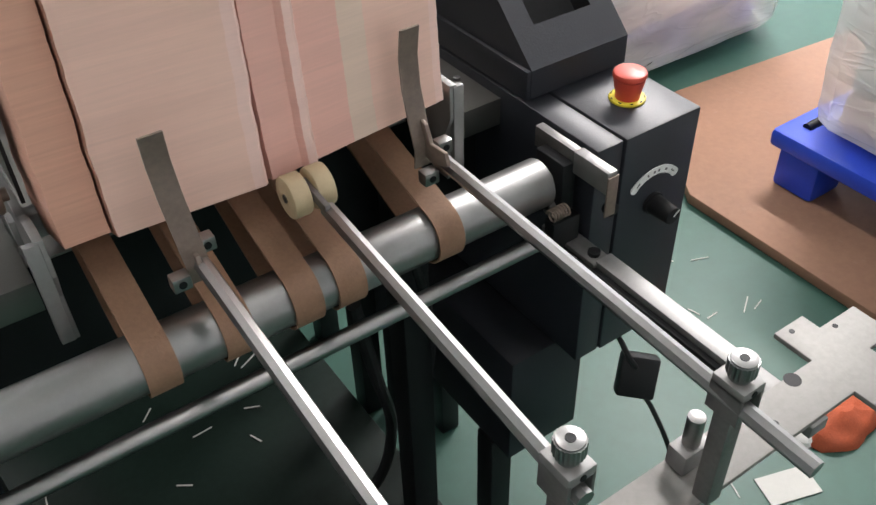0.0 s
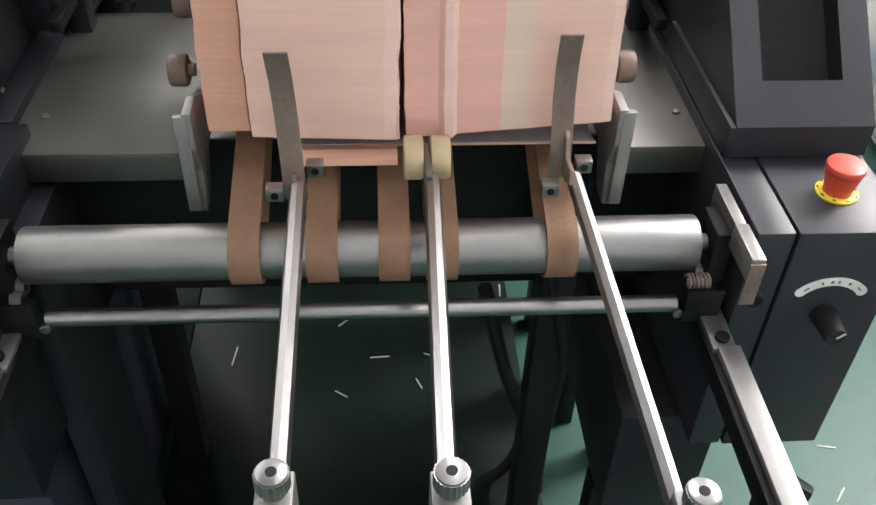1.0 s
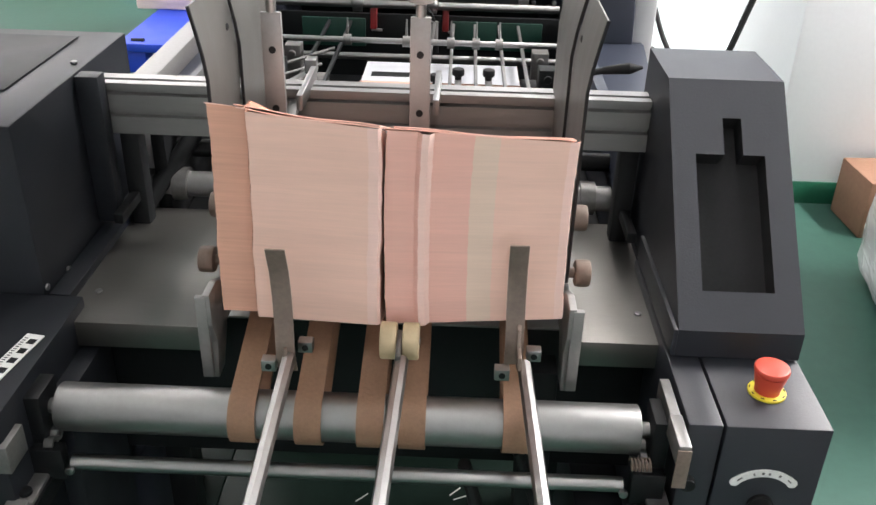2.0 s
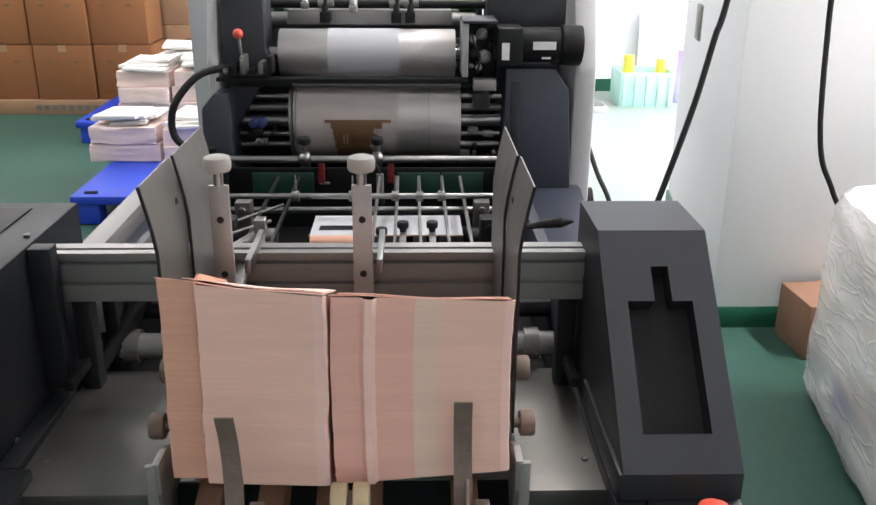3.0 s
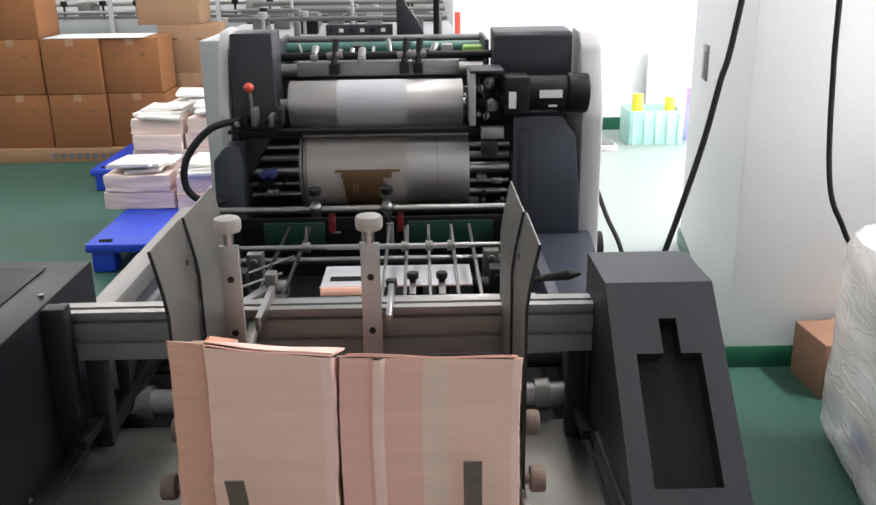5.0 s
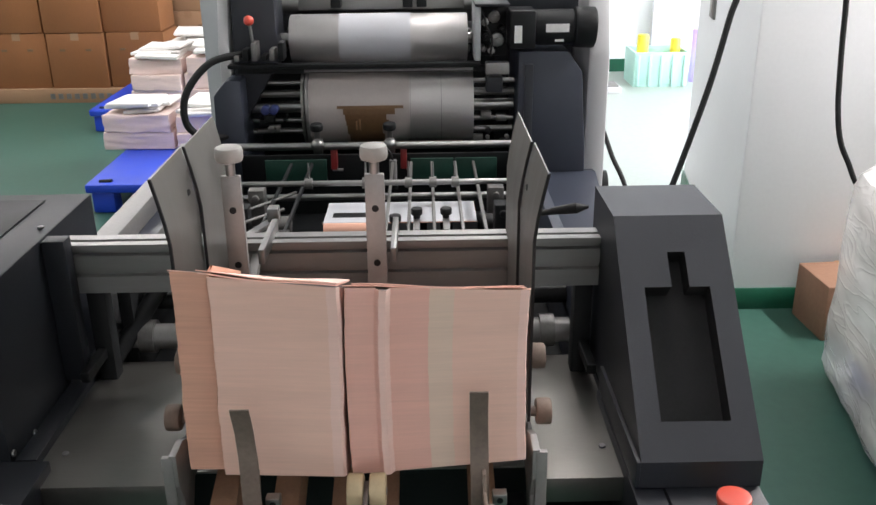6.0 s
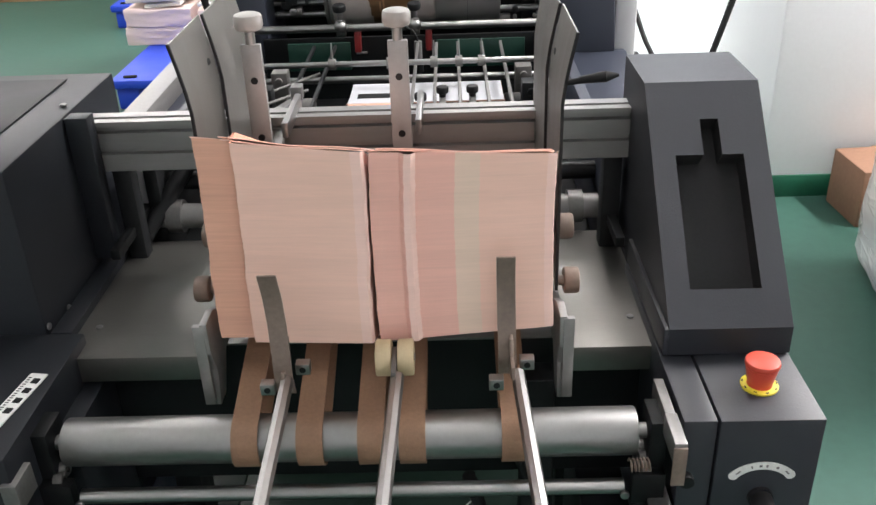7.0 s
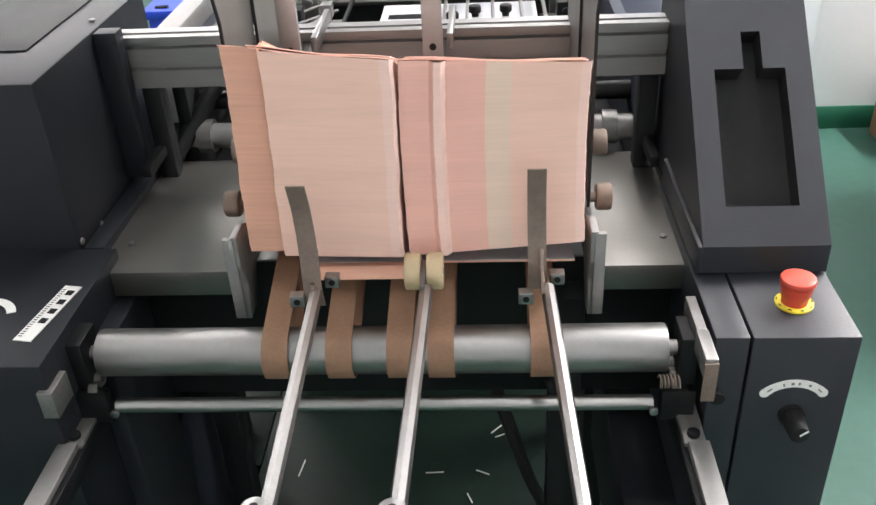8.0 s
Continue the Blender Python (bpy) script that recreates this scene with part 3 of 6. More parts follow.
        add_box(bm, -half, half, -0.0004, 0.0004, -0.0006 - 0.4 * (0.003 - half), 0.0006 + 0.4 * (0.003 - half), 0, Matrix.Translation((cx + 0.0378 * math.cos(a), yf - 0.0004, cz + 0.004 + 0.0333 * math.sin(a))) @ pose(0, 0, 0, 0, 90 - math.degrees(a), 0))
        part("scale_bar", bm, STEEL_DARK, body)
    # knob
    bm = bm_new()
    k0 = Vector((cx + 0.002, -0.042, cz - 0.006))
    add_rod(bm, k0, k0 + Vector((0, -0.004, 0)), 0.0135, 28)
    add_rod(bm, k0 + Vector((0, -0.004, 0)), k0 + Vector((0, -0.033, 0)), 0.0120, 14, r2=0.0105, bevel=0.0012)
    knob = part("dial_knob", bm, BLACK_RUBBER, body, "black ribbed speed knob")
    bm = bm_new()
    add_box(bm, -0.0008, 0.0008, -0.0005, 0.0005, 0.0, 0.010, 0, Matrix.Translation(k0 + Vector((0.0, -0.0335, 0))) @ pose(0, 0, 0, 0, 50, 0))
    part("pointer", bm, WHITE_MARK, body)
    # lower cabinet under the box
    bm = bm_new()
    add_box(bm, 0.285, 0.402, 0.0, 0.34, 0.30, 0.485, 0.003)
    part("lower_cabinet", bm, SLATE_SHADED, cab)
    for lx, ly in ((0.30, 0.05), (0.385, 0.30)):
        bm = bm_new()
        add_box(bm, lx - 0.018, lx + 0.018, ly - 0.018, ly + 0.018, 0.0, 0.30, 0.003)
        part("leg", bm, BLACK, cab)


def left_cabinet():
    cab = thing("control_cabinet", (-0.47, 0.3, 0.0), "tall dark slate cabinet with flat top and lower front box", "control cabinet")
    bm = bm_new()
    add_box(bm, -0.605, -0.385, 0.155, 0.535, 0.40, 1.008, 0.003)
    body = part("tower", bm, SLATE_SHADED, cab)
    # Flat black slab paints the dark of a recess in the cabinet top.
    bm = bm_new()
    add_box(bm, -0.568, -0.440, 0.265, 0.50, 1.0085, 1.0105, 0.0008)
    part("recess_slab", bm, BLACK, body, "black slab standing in for the dark recess in the cabinet top")
    bm = bm_new()
    add_box(bm, -0.62, -0.338, -0.078, 0.154, 0.487, 0.793, 0.0025)
    box = part("front_box", bm, SLATE_SHADED, cab)
    bm = bm_new()
    m = Matrix.Translation((-0.3665, 0.016, 0.7942)) @ pose(0, 0, 0, 0, 0, -9)
    add_box(bm, -0.0105, 0.0105, -0.052, 0.052, -0.0006, 0.0006, 0, m)
    strip = part("label_strip", bm, WHITE_MARK, box, "white label strip with four dark squares")
    for k in range(4):
        bm = bm_new()
        add_box(bm, -0.001, 0.0075, -0.0045, 0.0045, 0.0006, 0.0011, 0, m @ Matrix.Translation((0, -0.016 + 0.018 * k, 0)))
        part("label_square", bm, BLACK, box)
    bm = bm_new()
    for k in range(22):
        add_box(bm, -0.0085, -0.0045, -0.0006, 0.0006, 0.0006, 0.0010, 0, m @ Matrix.Translation((0, -0.045 + 0.0042 * k, 0)))
    part("label_bars", bm, BLACK, box)
    bm = bm_new()
    arc = [radians(20 + 90 * k / 12) for k in range(13)]
    add_prism(bm, [(-0.443 + 0.040 * math.cos(a), 0.005 + 0.040 * math.sin(a)) for a in arc] + [(-0.443 + 0.030 * math.cos(a), 0.005 + 0.030 * math.sin(a)) for a in arc[::-1]], "z", 0.7935, 0.7945)
    part("dial_scale", bm, WHITE_MARK, box, "white curved dial scale")
    bm = bm_new()
    add_box(bm, -0.60, -0.37, -0.02, 0.50, 0.0, 0.40, 0.004)
    part("plinth", bm, SLATE_BLUE, cab)
    # Added block: stands in for the dark opening that swallows the beam end.
    bm = bm_new()
    add_box(bm, -0.3845, -0.354, 0.335, 0.3605, 0.80, 1.006, 0.002)
    part("recess_block", bm, SLATE_SHADED, cab, "added dark block standing in for the opening round the beam end")
    for p in ((-0.40, 0.38, 1.009), (-0.384, 0.22, 0.79), (-0.384, 0.16, 0.80)):
        bm = bm_new()
        axis = (0, 0, 1) if p[2] > 1 else (1, 0, 0)
        add_rod(bm, p, Vector(p) + Vector(axis) * 0.003, 0.0045, 12, bevel=0.0008)
        part("screw", bm, STEEL, cab)


right_cabinet()
left_cabinet()


# ---- the feeder: frame, table, roller, belts ----
def screw(bm, p, axis, r=0.005, h=0.004):
    add_rod(bm, p, Vector(p) + Vector(axis) * h, r, 12, bevel=0.0008)
    return bm


def feeder_frame():
    fr = thing("feeder_frame", (0, 0.2, 0.0), "dark steel feeder frame with stainless table and aluminium cross beam", "machine frame")
    # stainless table with turned-down front lip, open in the middle for the belts
    for a, b in ((-0.357, -0.165), (0.245, 0.357)):
        bm = bm_new()
        add_prism(bm, [(0.118, 0.779), (0.425, 0.779), (0.425, 0.776), (0.121, 0.776), (0.121, 0.745), (0.118, 0.745)], "x", a, b, 0.0006)
        part("table_plate", bm, STAINLESS, fr, "brushed stainless table plate")
    bm = bm_new()
    add_box(bm, -0.165, 0.245, 0.150, 0.425, 0.772, 0.775, 0.0006)
    part("table_plate", bm, STAINLESS, fr)
    bm = bm_new()
    add_box(bm, -0.164, 0.244, 0.152, 0.170, 0.795, 0.822, 0.002)
    part("cross_bar", bm, ALUMINIUM, fr, "grey bar behind the belts")
    for p in ((0.336, 0.182, 0.779), (-0.333, 0.186, 0.779), (0.338, 0.40, 0.779), (-0.336, 0.40, 0.779)):
        part("table_screw", screw(bm_new(), p, (0, 0, 1), 0.0045, 0.003), STEEL, fr)
    # raised dark rails beside the table
    for sx in (-1, 1):
        bm = bm_new()
        add_box(bm, sx * 0.357, sx * 0.384, 0.16, 0.62, 0.60, 0.790, 0.002)
        part("side_plate", bm, SLATE_SHADED, fr)
    # aluminium cross beam with grooves
    bm = bm_new()
    prof = [(0.362, 0.920), (0.362, 0.944), (0.368, 0.946), (0.368, 0.951), (0.362, 0.953), (0.362, 0.974), (0.369, 0.976), (0.369, 0.980), (0.362, 0.982), (0.362, 0.990),
            (0.376, 0.990), (0.376, 0.986), (0.384, 0.986), (0.384, 0.990), (0.402, 0.990), (0.402, 0.920)]
    add_prism(bm, prof, "x", -0.384, 0.3565)
    part("cross_beam", bm, ALU_PROFILE, fr, "grooved satin aluminium cross beam")
    for sx in (-1, 1):
        bm = bm_new()
        add_box(bm, sx * 0.326, sx * 0.352, 0.372, 0.40, 0.0, 0.919, 0.003)
        part("upright", bm, BLACK, fr, "black steel upright")
    # struts and shafts behind the table
    for sx in (-1, 1):
        if sx < 0:
            bm = bm_new()
            add_rod(bm, (-0.345, 0.412, 0.787), (-0.262, 0.52, 0.905), 0.013, 16)
            part("strut", bm, BLACK, fr)
            bm = bm_new()
            add_box(bm, -0.352, -0.335, 0.452, 0.458, 0.825, 0.905, 0.001)
            part("bracket", bm, WHITE_PAINT, fr, "white steel bracket")
        bm = bm_new()
        add_box(bm, sx * 0.335, sx * 0.348, 0.30, 0.62, 0.815, 0.83, 0.002)
        part("side_rail", bm, BLACK, fr)
    for y, z, r, mat in ((0.455, 0.806, 0.019, ALUMINIUM), (0.50, 0.845, 0.014, BLACK), (0.49, 0.880, 0.010, STEEL_DARK)):
        bm = bm_new()
        add_rod(bm, (-0.34, y, z), (0.34, y, z), r, 22)
        part("shaft", bm, mat, fr)
    for sx, x in ((-1, -0.30), (1, 0.30)):
        bm = bm_new()
        add_ring(bm, (x, 0.455, 0.806), (1, 0, 0), 0.018, 0.025, 0.022)
        part("shaft_collar", bm, STEEL_DARK, fr)
    # dark apron under the table
    bm = bm_new()
    add_box(bm, -0.352, 0.352, 0.165, 0.172, 0.55, 0.772, 0.001)
    part("apron", bm, BLACK, fr)
    bm = bm_new()
    add_box(bm, -0.345, -0.315, 0.02, 0.155, 0.05, 0.74, 0.003)
    part("side_panel", bm, SLATE_SHADED, fr)
    # roller carriage at both ends
    for sx in (-1, 1):
        bm = bm_new()
        if sx > 0:
            add_box(bm, 0.334, 0.347, -0.072, -0.022, 0.764, 0.790, 0.0012)
            part("guard", bm, ALU_PROFILE, fr, "bright steel guard bar")
            bm = bm_new()
            add_box(bm, 0.335, 0.346, -0.0215, 0.040, 0.764, 0.789, 0.0012)
            part("guard", bm, STEEL_DARK, fr, "dull steel guard bar")
            bm = bm_new()
            add_box(bm, 0.333, 0.347, -0.0745, -0.0725, 0.738, 0.786, 0.0005)
            part("guard_end", bm, BLADE, fr, "brown-grey end plate")
        else:
            add_box(bm, -0.348, -0.331, -0.084, -0.045, 0.728, 0.762, 0.0012)
            part("guard", bm, STEEL_DARK, fr, "dull steel guard bracket")
        bm = bm_new()
        add_box(bm, sx * 0.322, sx * 0.340, -0.022, 0.022, 0.715, 0.776, 0.002)
        part("bearing_block", bm, BLACK, fr)
        for k in range(4):
            bm = bm_new()
            add_ring(bm, (sx * (0.3185 + 0.0005 * k), 0.018 - 0.013 * k, 0.727 - 0.004 * k), (1, 0, 0), 0.004, 0.008, 0.010, 16)
            part("tension_ring", bm, STEEL_DARK, fr)
        if sx > 0:
            bm = bm_new()
            coil = [(0.300 + 0.00048 * q, -0.031 + 0.0065 * math.cos(0.8 * q), 0.7285 + 0.0065 * math.sin(0.8 * q)) for q in range(48)]
            add_tube(bm, coil, 0.0012, 6)
            part("tension_spring", bm, BLADE, fr, "short bronze coil spring")
        bm = bm_new()
        add_box(bm, sx * 0.304, sx * 0.340, -0.034, -0.018, 0.676, 0.716, 0.002)
        part("end_bracket", bm, BLACK, fr)
        part("bracket_screw", screw(bm_new(), (sx * 0.352, -0.058, 0.735), (0, -1, 0), 0.008, 0.010), BLACK, fr)
        part("bracket_screw", screw(bm_new(), (sx * 0.296, -0.0365, 0.694), (0, -1, 0), 0.005, 0.005), STEEL, fr)
        # arm towards the cross plate
        bm = bm_new()
        add_box(bm, sx * 0.3265, sx * 0.3485, -0.345, -0.075, 0.672, 0.686, 0.0012)
        arm = part("arm", bm, ALUMINIUM, fr, "flat aluminium arm")
        bm = bm_new()
        add_box(bm, sx * 0.319, sx * 0.3265, -0.33, 0.0, 0.655, 0.679, 0.0012)
        part("arm_side", bm, BLACK, fr, "black steel arm rail")
        bm = bm_new()
        add_box(bm, sx * 0.322, sx * 0.346, -0.078, 0.006, 0.660, 0.684, 0.002)
        part("arm_socket", bm, STEEL_DARK, fr)
        part("arm_bolt", screw(bm_new(), (sx * 0.334, -0.065, 0.684), (0, 0, 1), 0.007, 0.005), BLACK, fr)
    # round bar under the roller
    bm = bm_new()
    add_rod(bm, (-0.296, -0.028, 0.697), (0.296, -0.028, 0.697), 0.0085, 24)
    part("round_bar", bm, STEEL, fr, "polished round bar")
    # stand below: legs, foot bar and hoses
    for x, y in ((0.215, 0.12), (-0.30, 0.30), (0.30, 0.42)):
        bm = bm_new()
        add_box(bm, x - 0.02, x + 0.02, y - 0.02, y + 0.02, 0.0, 0.745, 0.003)
        part("leg", bm, BLACK, fr)
    bm = bm_new()
    add_box(bm, -0.30, 0.24, 0.09, 0.13, 0.05, 0.10, 0.004)
    part("foot_bar", bm, BLACK, fr)
    # Tray sheet, widened so its near-black paints the shade over the floor.
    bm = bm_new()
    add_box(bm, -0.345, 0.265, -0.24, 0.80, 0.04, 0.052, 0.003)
    # This piece only covers lit floor behind the left plinth with painted shade.
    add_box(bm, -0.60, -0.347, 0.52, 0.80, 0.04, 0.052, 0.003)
    part("base_tray", bm, BASE_TRAY_SHADED, fr, "near-black base tray littered with scraps, shade under the feeder painted in")
    # Added panel, not a known part: closes the back to keep light out.
    bm = bm_new()
    add_box(bm, -0.345, 0.27, 0.80, 0.82, 0.0, 0.60, 0.003)
    part("added_back_panel", bm, BLACK, fr)


def feed_roller():
    rl = thing("feed_roller", (0, 0, 0.75), "satin grey steel feed roller on a thin shaft", "roller")
    bm = bm_new()
    add_rod(bm, (-0.31, 0, 0.75), (0.31, 0, 0.75), 0.0265, 48, bevel=0.0015)
    part("drum", bm, ROLLER, rl)
    bm = bm_new()
    add_rod(bm, (-0.342, 0, 0.75), (0.342, 0, 0.75), 0.0085, 20)
    part("shaft", bm, STEEL, rl)
    return rl


BELTS = [-0.1095, -0.040, 0.0255, 0.0695, 0.179]


def belt(x, w=0.0285):
    bm = bm_new()
    pts = []
    r, ry, rz = 0.0285, 0.0, 0.75
    by, bz, br = 0.145, 0.800, 0.020
    tilt = math.atan2(bz + br - rz - r, by - ry)
    for k in range(15):
        a = radians(95) + radians(170) * k / 14
        pts.append((ry + r * math.cos(a), rz + r * math.sin(a)))
    up = [(by + br * math.cos(radians(a)), bz + br * math.sin(radians(a))) for a in (-85, -45, 0, 45, 95)]
    loop = pts + up
    n = len(loop)
    ins, outs = [], []
    for side, store in ((0.0, ins), (0.0022, outs)):
        for i in range(n):
            p, a, b = loop[i], loop[i - 1], loop[(i + 1) % n]
            t = Vector((b[0] - a[0], b[1] - a[1])).normalized()
            store.append((p[0] + t.y * side, p[1] - t.x * side))
    rows = [[bm.verts.new((x + dx, y, z)) for y, z in line] for line, dx in ((ins, -w / 2), (outs, -w / 2), (outs, w / 2), (ins, w / 2))]
    for k in range(4):
        a, b = rows[k], rows[(k + 1) % 4]
        for i in range(n):
            j = (i + 1) % n
            bm.faces.new((a[i], a[j], b[j], b[i]))
    bmesh.ops.recalc_face_normals(bm, faces=bm.faces)
    return solo("feed_belt", bm, BELT, (x, 0, 0.72), "tan rubber feed belt looped round the roller", "belt", "feed belts")


def side_guide(x, sx):
    """Bent aluminium guide plate beside the pile, with its brown clamping knobs."""
    g = thing("side_guide", (x, 0.07, 0.755), "grey aluminium side guide with brown round knobs", "guide")
    bm = bm_new()
    add_prism(bm, [(0.046, 0.868), (0.078, 0.868), (0.115, 0.85), (0.30, 0.85), (0.30, 0.805), (0.105, 0.80), (0.078, 0.757), (0.052, 0.757), (0.060, 0.80), (0.046, 0.83)], "x", x - 0.004, x + 0.004, 0.0008)
    part("plate", bm, ALUMINIUM, g)
    bm = bm_new()
    add_box(bm, min(x, x + sx * 0.012), max(x, x + sx * 0.012), 0.045, 0.052, 0.762, 0.866, 0.001)
    part("flange", bm, ALUMINIUM, g)
    for y, z in ((0.125, 0.868), (0.19, 0.905)):
        bm = bm_new()
        add_rod(bm, (x + sx * 0.002, y, z), (x + sx * 0.008, y, z), 0.006, 14)
        add_rod(bm, (x + sx * 0.008, y, z), (x + sx * 0.026, y, z), 0.0155, 24, bevel=0.003)
        part("knob", bm, BROWN_KNOB, g, "brown round clamping knob")


def finger(x0, x1, dy0, lean):
    """Spring steel finger on a square-nut bracket that rides on its rod."""
    f = thing("spring_finger", (x0, 0.0, 0.83), "dark spring steel finger bracket pressing against the paper pile", "finger")
    bm = bm_new()
    prof = [(0.006, 0.825), (0.004, 0.845), (0.012, 0.870), (0.020, 0.900), (0.022, 0.930), (0.017, 0.958)]
    add_band(bm, prof, -0.0095, 0.0095, 0.0018)
    for v in bm.verts:
        v.co.x += x0 + (v.co.z - 0.84) * lean
        v.co.y += dy0
    part("blade", bm, BLADE, f, "bent spring steel blade")
    bm = bm_new()
    add_prism(bm, [(-0.030, 0.842), (-0.010, 0.832), (0.012, 0.836), (0.016, 0.872), (0.004, 0.868), (-0.004, 0.852), (-0.026, 0.854)], "x", x1 - 0.002, x1 + 0.002, 0.0006)
    part("bracket", bm, BLADE, f)
    for dx, dy, dz in ((-0.017, -0.022, -0.006), (0.016, 0.004, 0.0)):
        c = Vector((x1 + dx, dy, 0.841 + dz))
        bm = bm_new()
        add_box(bm, c.x - 0.0075, c.x + 0.0075, c.y - 0.007, c.y + 0.005, c.z - 0.0065, c.z + 0.0065, 0.001)
        nut = part("square_nut", bm, STEEL, f, "worn square nut")
        bm = bm_new()
        add_rod(bm, c + Vector((0, -0.0065, 0.0)), c + Vector((0, -0.0078, 0.0)), 0.0034, 12)
        part("nut_bore", bm, BLACK, nut)


def hex_rod(name, p0, p1, label):
    rod = thing(name, p0, label, "rod", "pressing rods")
    bm = bm_new()
    a, b = Vector(p0), Vector(p1)
    add_rod(bm, a, b, 0.0072, 8)
    part("shaft", bm, STEEL, rod)
    return rod


def rod_clamp(x, z, y=-0.332):
    """Clamp block with a round thumb nut that holds a rod above the cross plate."""
    c = thing("rod_clamp", (x, y, 0.69), "small steel clamp with a round knurled thumb nut", "clamp", "rod clamps")
    for sx in (-1, 1):
        bm = bm_new()
        add_box(bm, x + sx * 0.0085, x + sx * 0.0115, y - 0.014, y + 0.014, z - 0.016, z + 0.012, 0.0006)
        part("cheek", bm, STEEL_DARK, c)
    bm = bm_new()
    add_box(bm, x - 0.0115, x + 0.0115, y - 0.014, y + 0.014, z + 0.0085, z + 0.018, 0.0012)
    part("block", bm, ALUMINIUM, c)
    bm = bm_new()
    add_rod(bm, (x, y, z + 0.018), (x, y, z + 0.024), 0.0085, 20, bevel=0.001)
    rim = [(x + r * math.cos(2 * math.pi * k / 44), y + r * math.sin(2 * math.pi * k / 44)) for k, r in enumerate((0.0110, 0.0103) * 22)]
    add_prism(bm, rim, "z", z + 0.024, z + 0.0355)
    add_rod(bm, (x, y, z + 0.0352), (x, y, z + 0.037), 0.0098, 28, bevel=0.0008)
    nut = part("thumb_nut", bm, STEEL, c)
    bm = bm_new()
    add_rod(bm, (x, y, z + 0.0368), (x, y, z + 0.0374), 0.0036, 12)
    part("screw_hole", bm, BLACK, c)
    bm = bm_new()
    add_rod(bm, (x, y - 0.0138, z + 0.013), (x, y - 0.0148, z + 0.013), 0.0026, 10)
    part("set_screw", bm, BLACK, c)
    bm = bm_new()
    add_box(bm, x - 0.008, x + 0.008, y - 0.008, y + 0.008, 0.6925, z - 0.0085, 0.0015)
    part("post", bm, STEEL_DARK, c)


def cross_plate():
    p = thing("cross_plate", (0.1, -0.33, 0.686), "flat aluminium cross plate drilled with round holes", "plate")
    bm = bm_new()
    out = [(-0.37, -0.342), (0.385, -0.342), (0.385, -0.372), (0.44, -0.372), (0.44, -0.318), (0.475, -0.318), (0.475, -0.275), (0.425, -0.275), (0.425, -0.255), (0.385, -0.255), (0.385, -0.297), (-0.37, -0.297)]
    add_prism(bm, out[::-1], "z", 0.6862, 0.6922, 0.0008)
    part("plate", bm, PLATE_ALU, p)
    for x, y, r in ((0.352, -0.302, 0.008), (0.40, -0.263, 0.0028), (0.438, -0.282, 0.0028), (0.41, -0.360, 0.003), (0.30, -0.325, 0.004), (-0.30, -0.315, 0.004)):
        bm = bm_new()
        add_rod(bm, (x, y, 0.6918), (x, y, 0.6925), r, 18)
        part("bore", bm, BLACK, p)
    bm = bm_new()
    add_box(bm, 0.197, 0.228, -0.318, -0.298, 0.6925, 0.716, 0.002)
    part("block", bm, ALUMINIUM, p)
    bm = bm_new()
    add_rod(bm, (0.2125, -0.308, 0.716), (0.2125, -0.308, 0.748), 0.0075, 16, bevel=0.001)
    part("stud", bm, STEEL, p)


def roller_wheels():
    w = thing("wheel_carrier", (0.055, 0.005, 0.85), "pair of worn cream rubber pressing wheels on a rod", "wheel")
    for x in (0.043, 0.066):
        bm = bm_new()
        add_rod(bm, (x - 0.0085, 0.008, 0.847), (x + 0.0085, 0.008, 0.847), 0.0195, 36, bevel=0.0022)
        part("wheel", bm, CREAM, w)
    bm = bm_new()
    add_rod(bm, (0.0335, 0.008, 0.847), (0.0755, 0.008, 0.847), 0.004, 14)
    part("axle", bm, STEEL, w)
    bm = bm_new()
    add_prism(bm, [(-0.030, 0.844), (0.012, 0.848), (0.012, 0.858), (-0.030, 0.854)], "x", 0.0520, 0.0570, 0.0006)
    part("fork", bm, STEEL_DARK, w)


feeder_frame()
ROLL = feed_roller()
for bx in BELTS:
    belt(bx)
side_guide(-0.155, -1)
side_guide(0.235, 1)
finger(-0.058, -0.058, -0.026, -0.06)
finger(0.172, 0.176, 0.0, -0.01)
roller_wheels()
hex_rod("pressing_rod", (-0.055, -0.022, 0.842), (-0.054, -0.352, 0.816), "long bright octagonal steel rod behind the finger")
hex_rod("pressing_rod", (0.058, -0.022, 0.844), (0.049, -0.352, 0.830), "long bright octagonal steel rod carrying the wheels")
hex_rod("pressing_rod", (0.182, -0.010, 0.836), (0.198, -0.412, 0.807), "long bright octagonal steel rod with a free end")
rod_clamp(-0.0535, 0.819, -0.320)
rod_clamp(0.051, 0.831)
rod_clamp(0.200, 0.813, -0.340)
cross_plate()


# ---- the pile of flat paper bags ----
Z_PILE = 0.848                          # underside of the piles


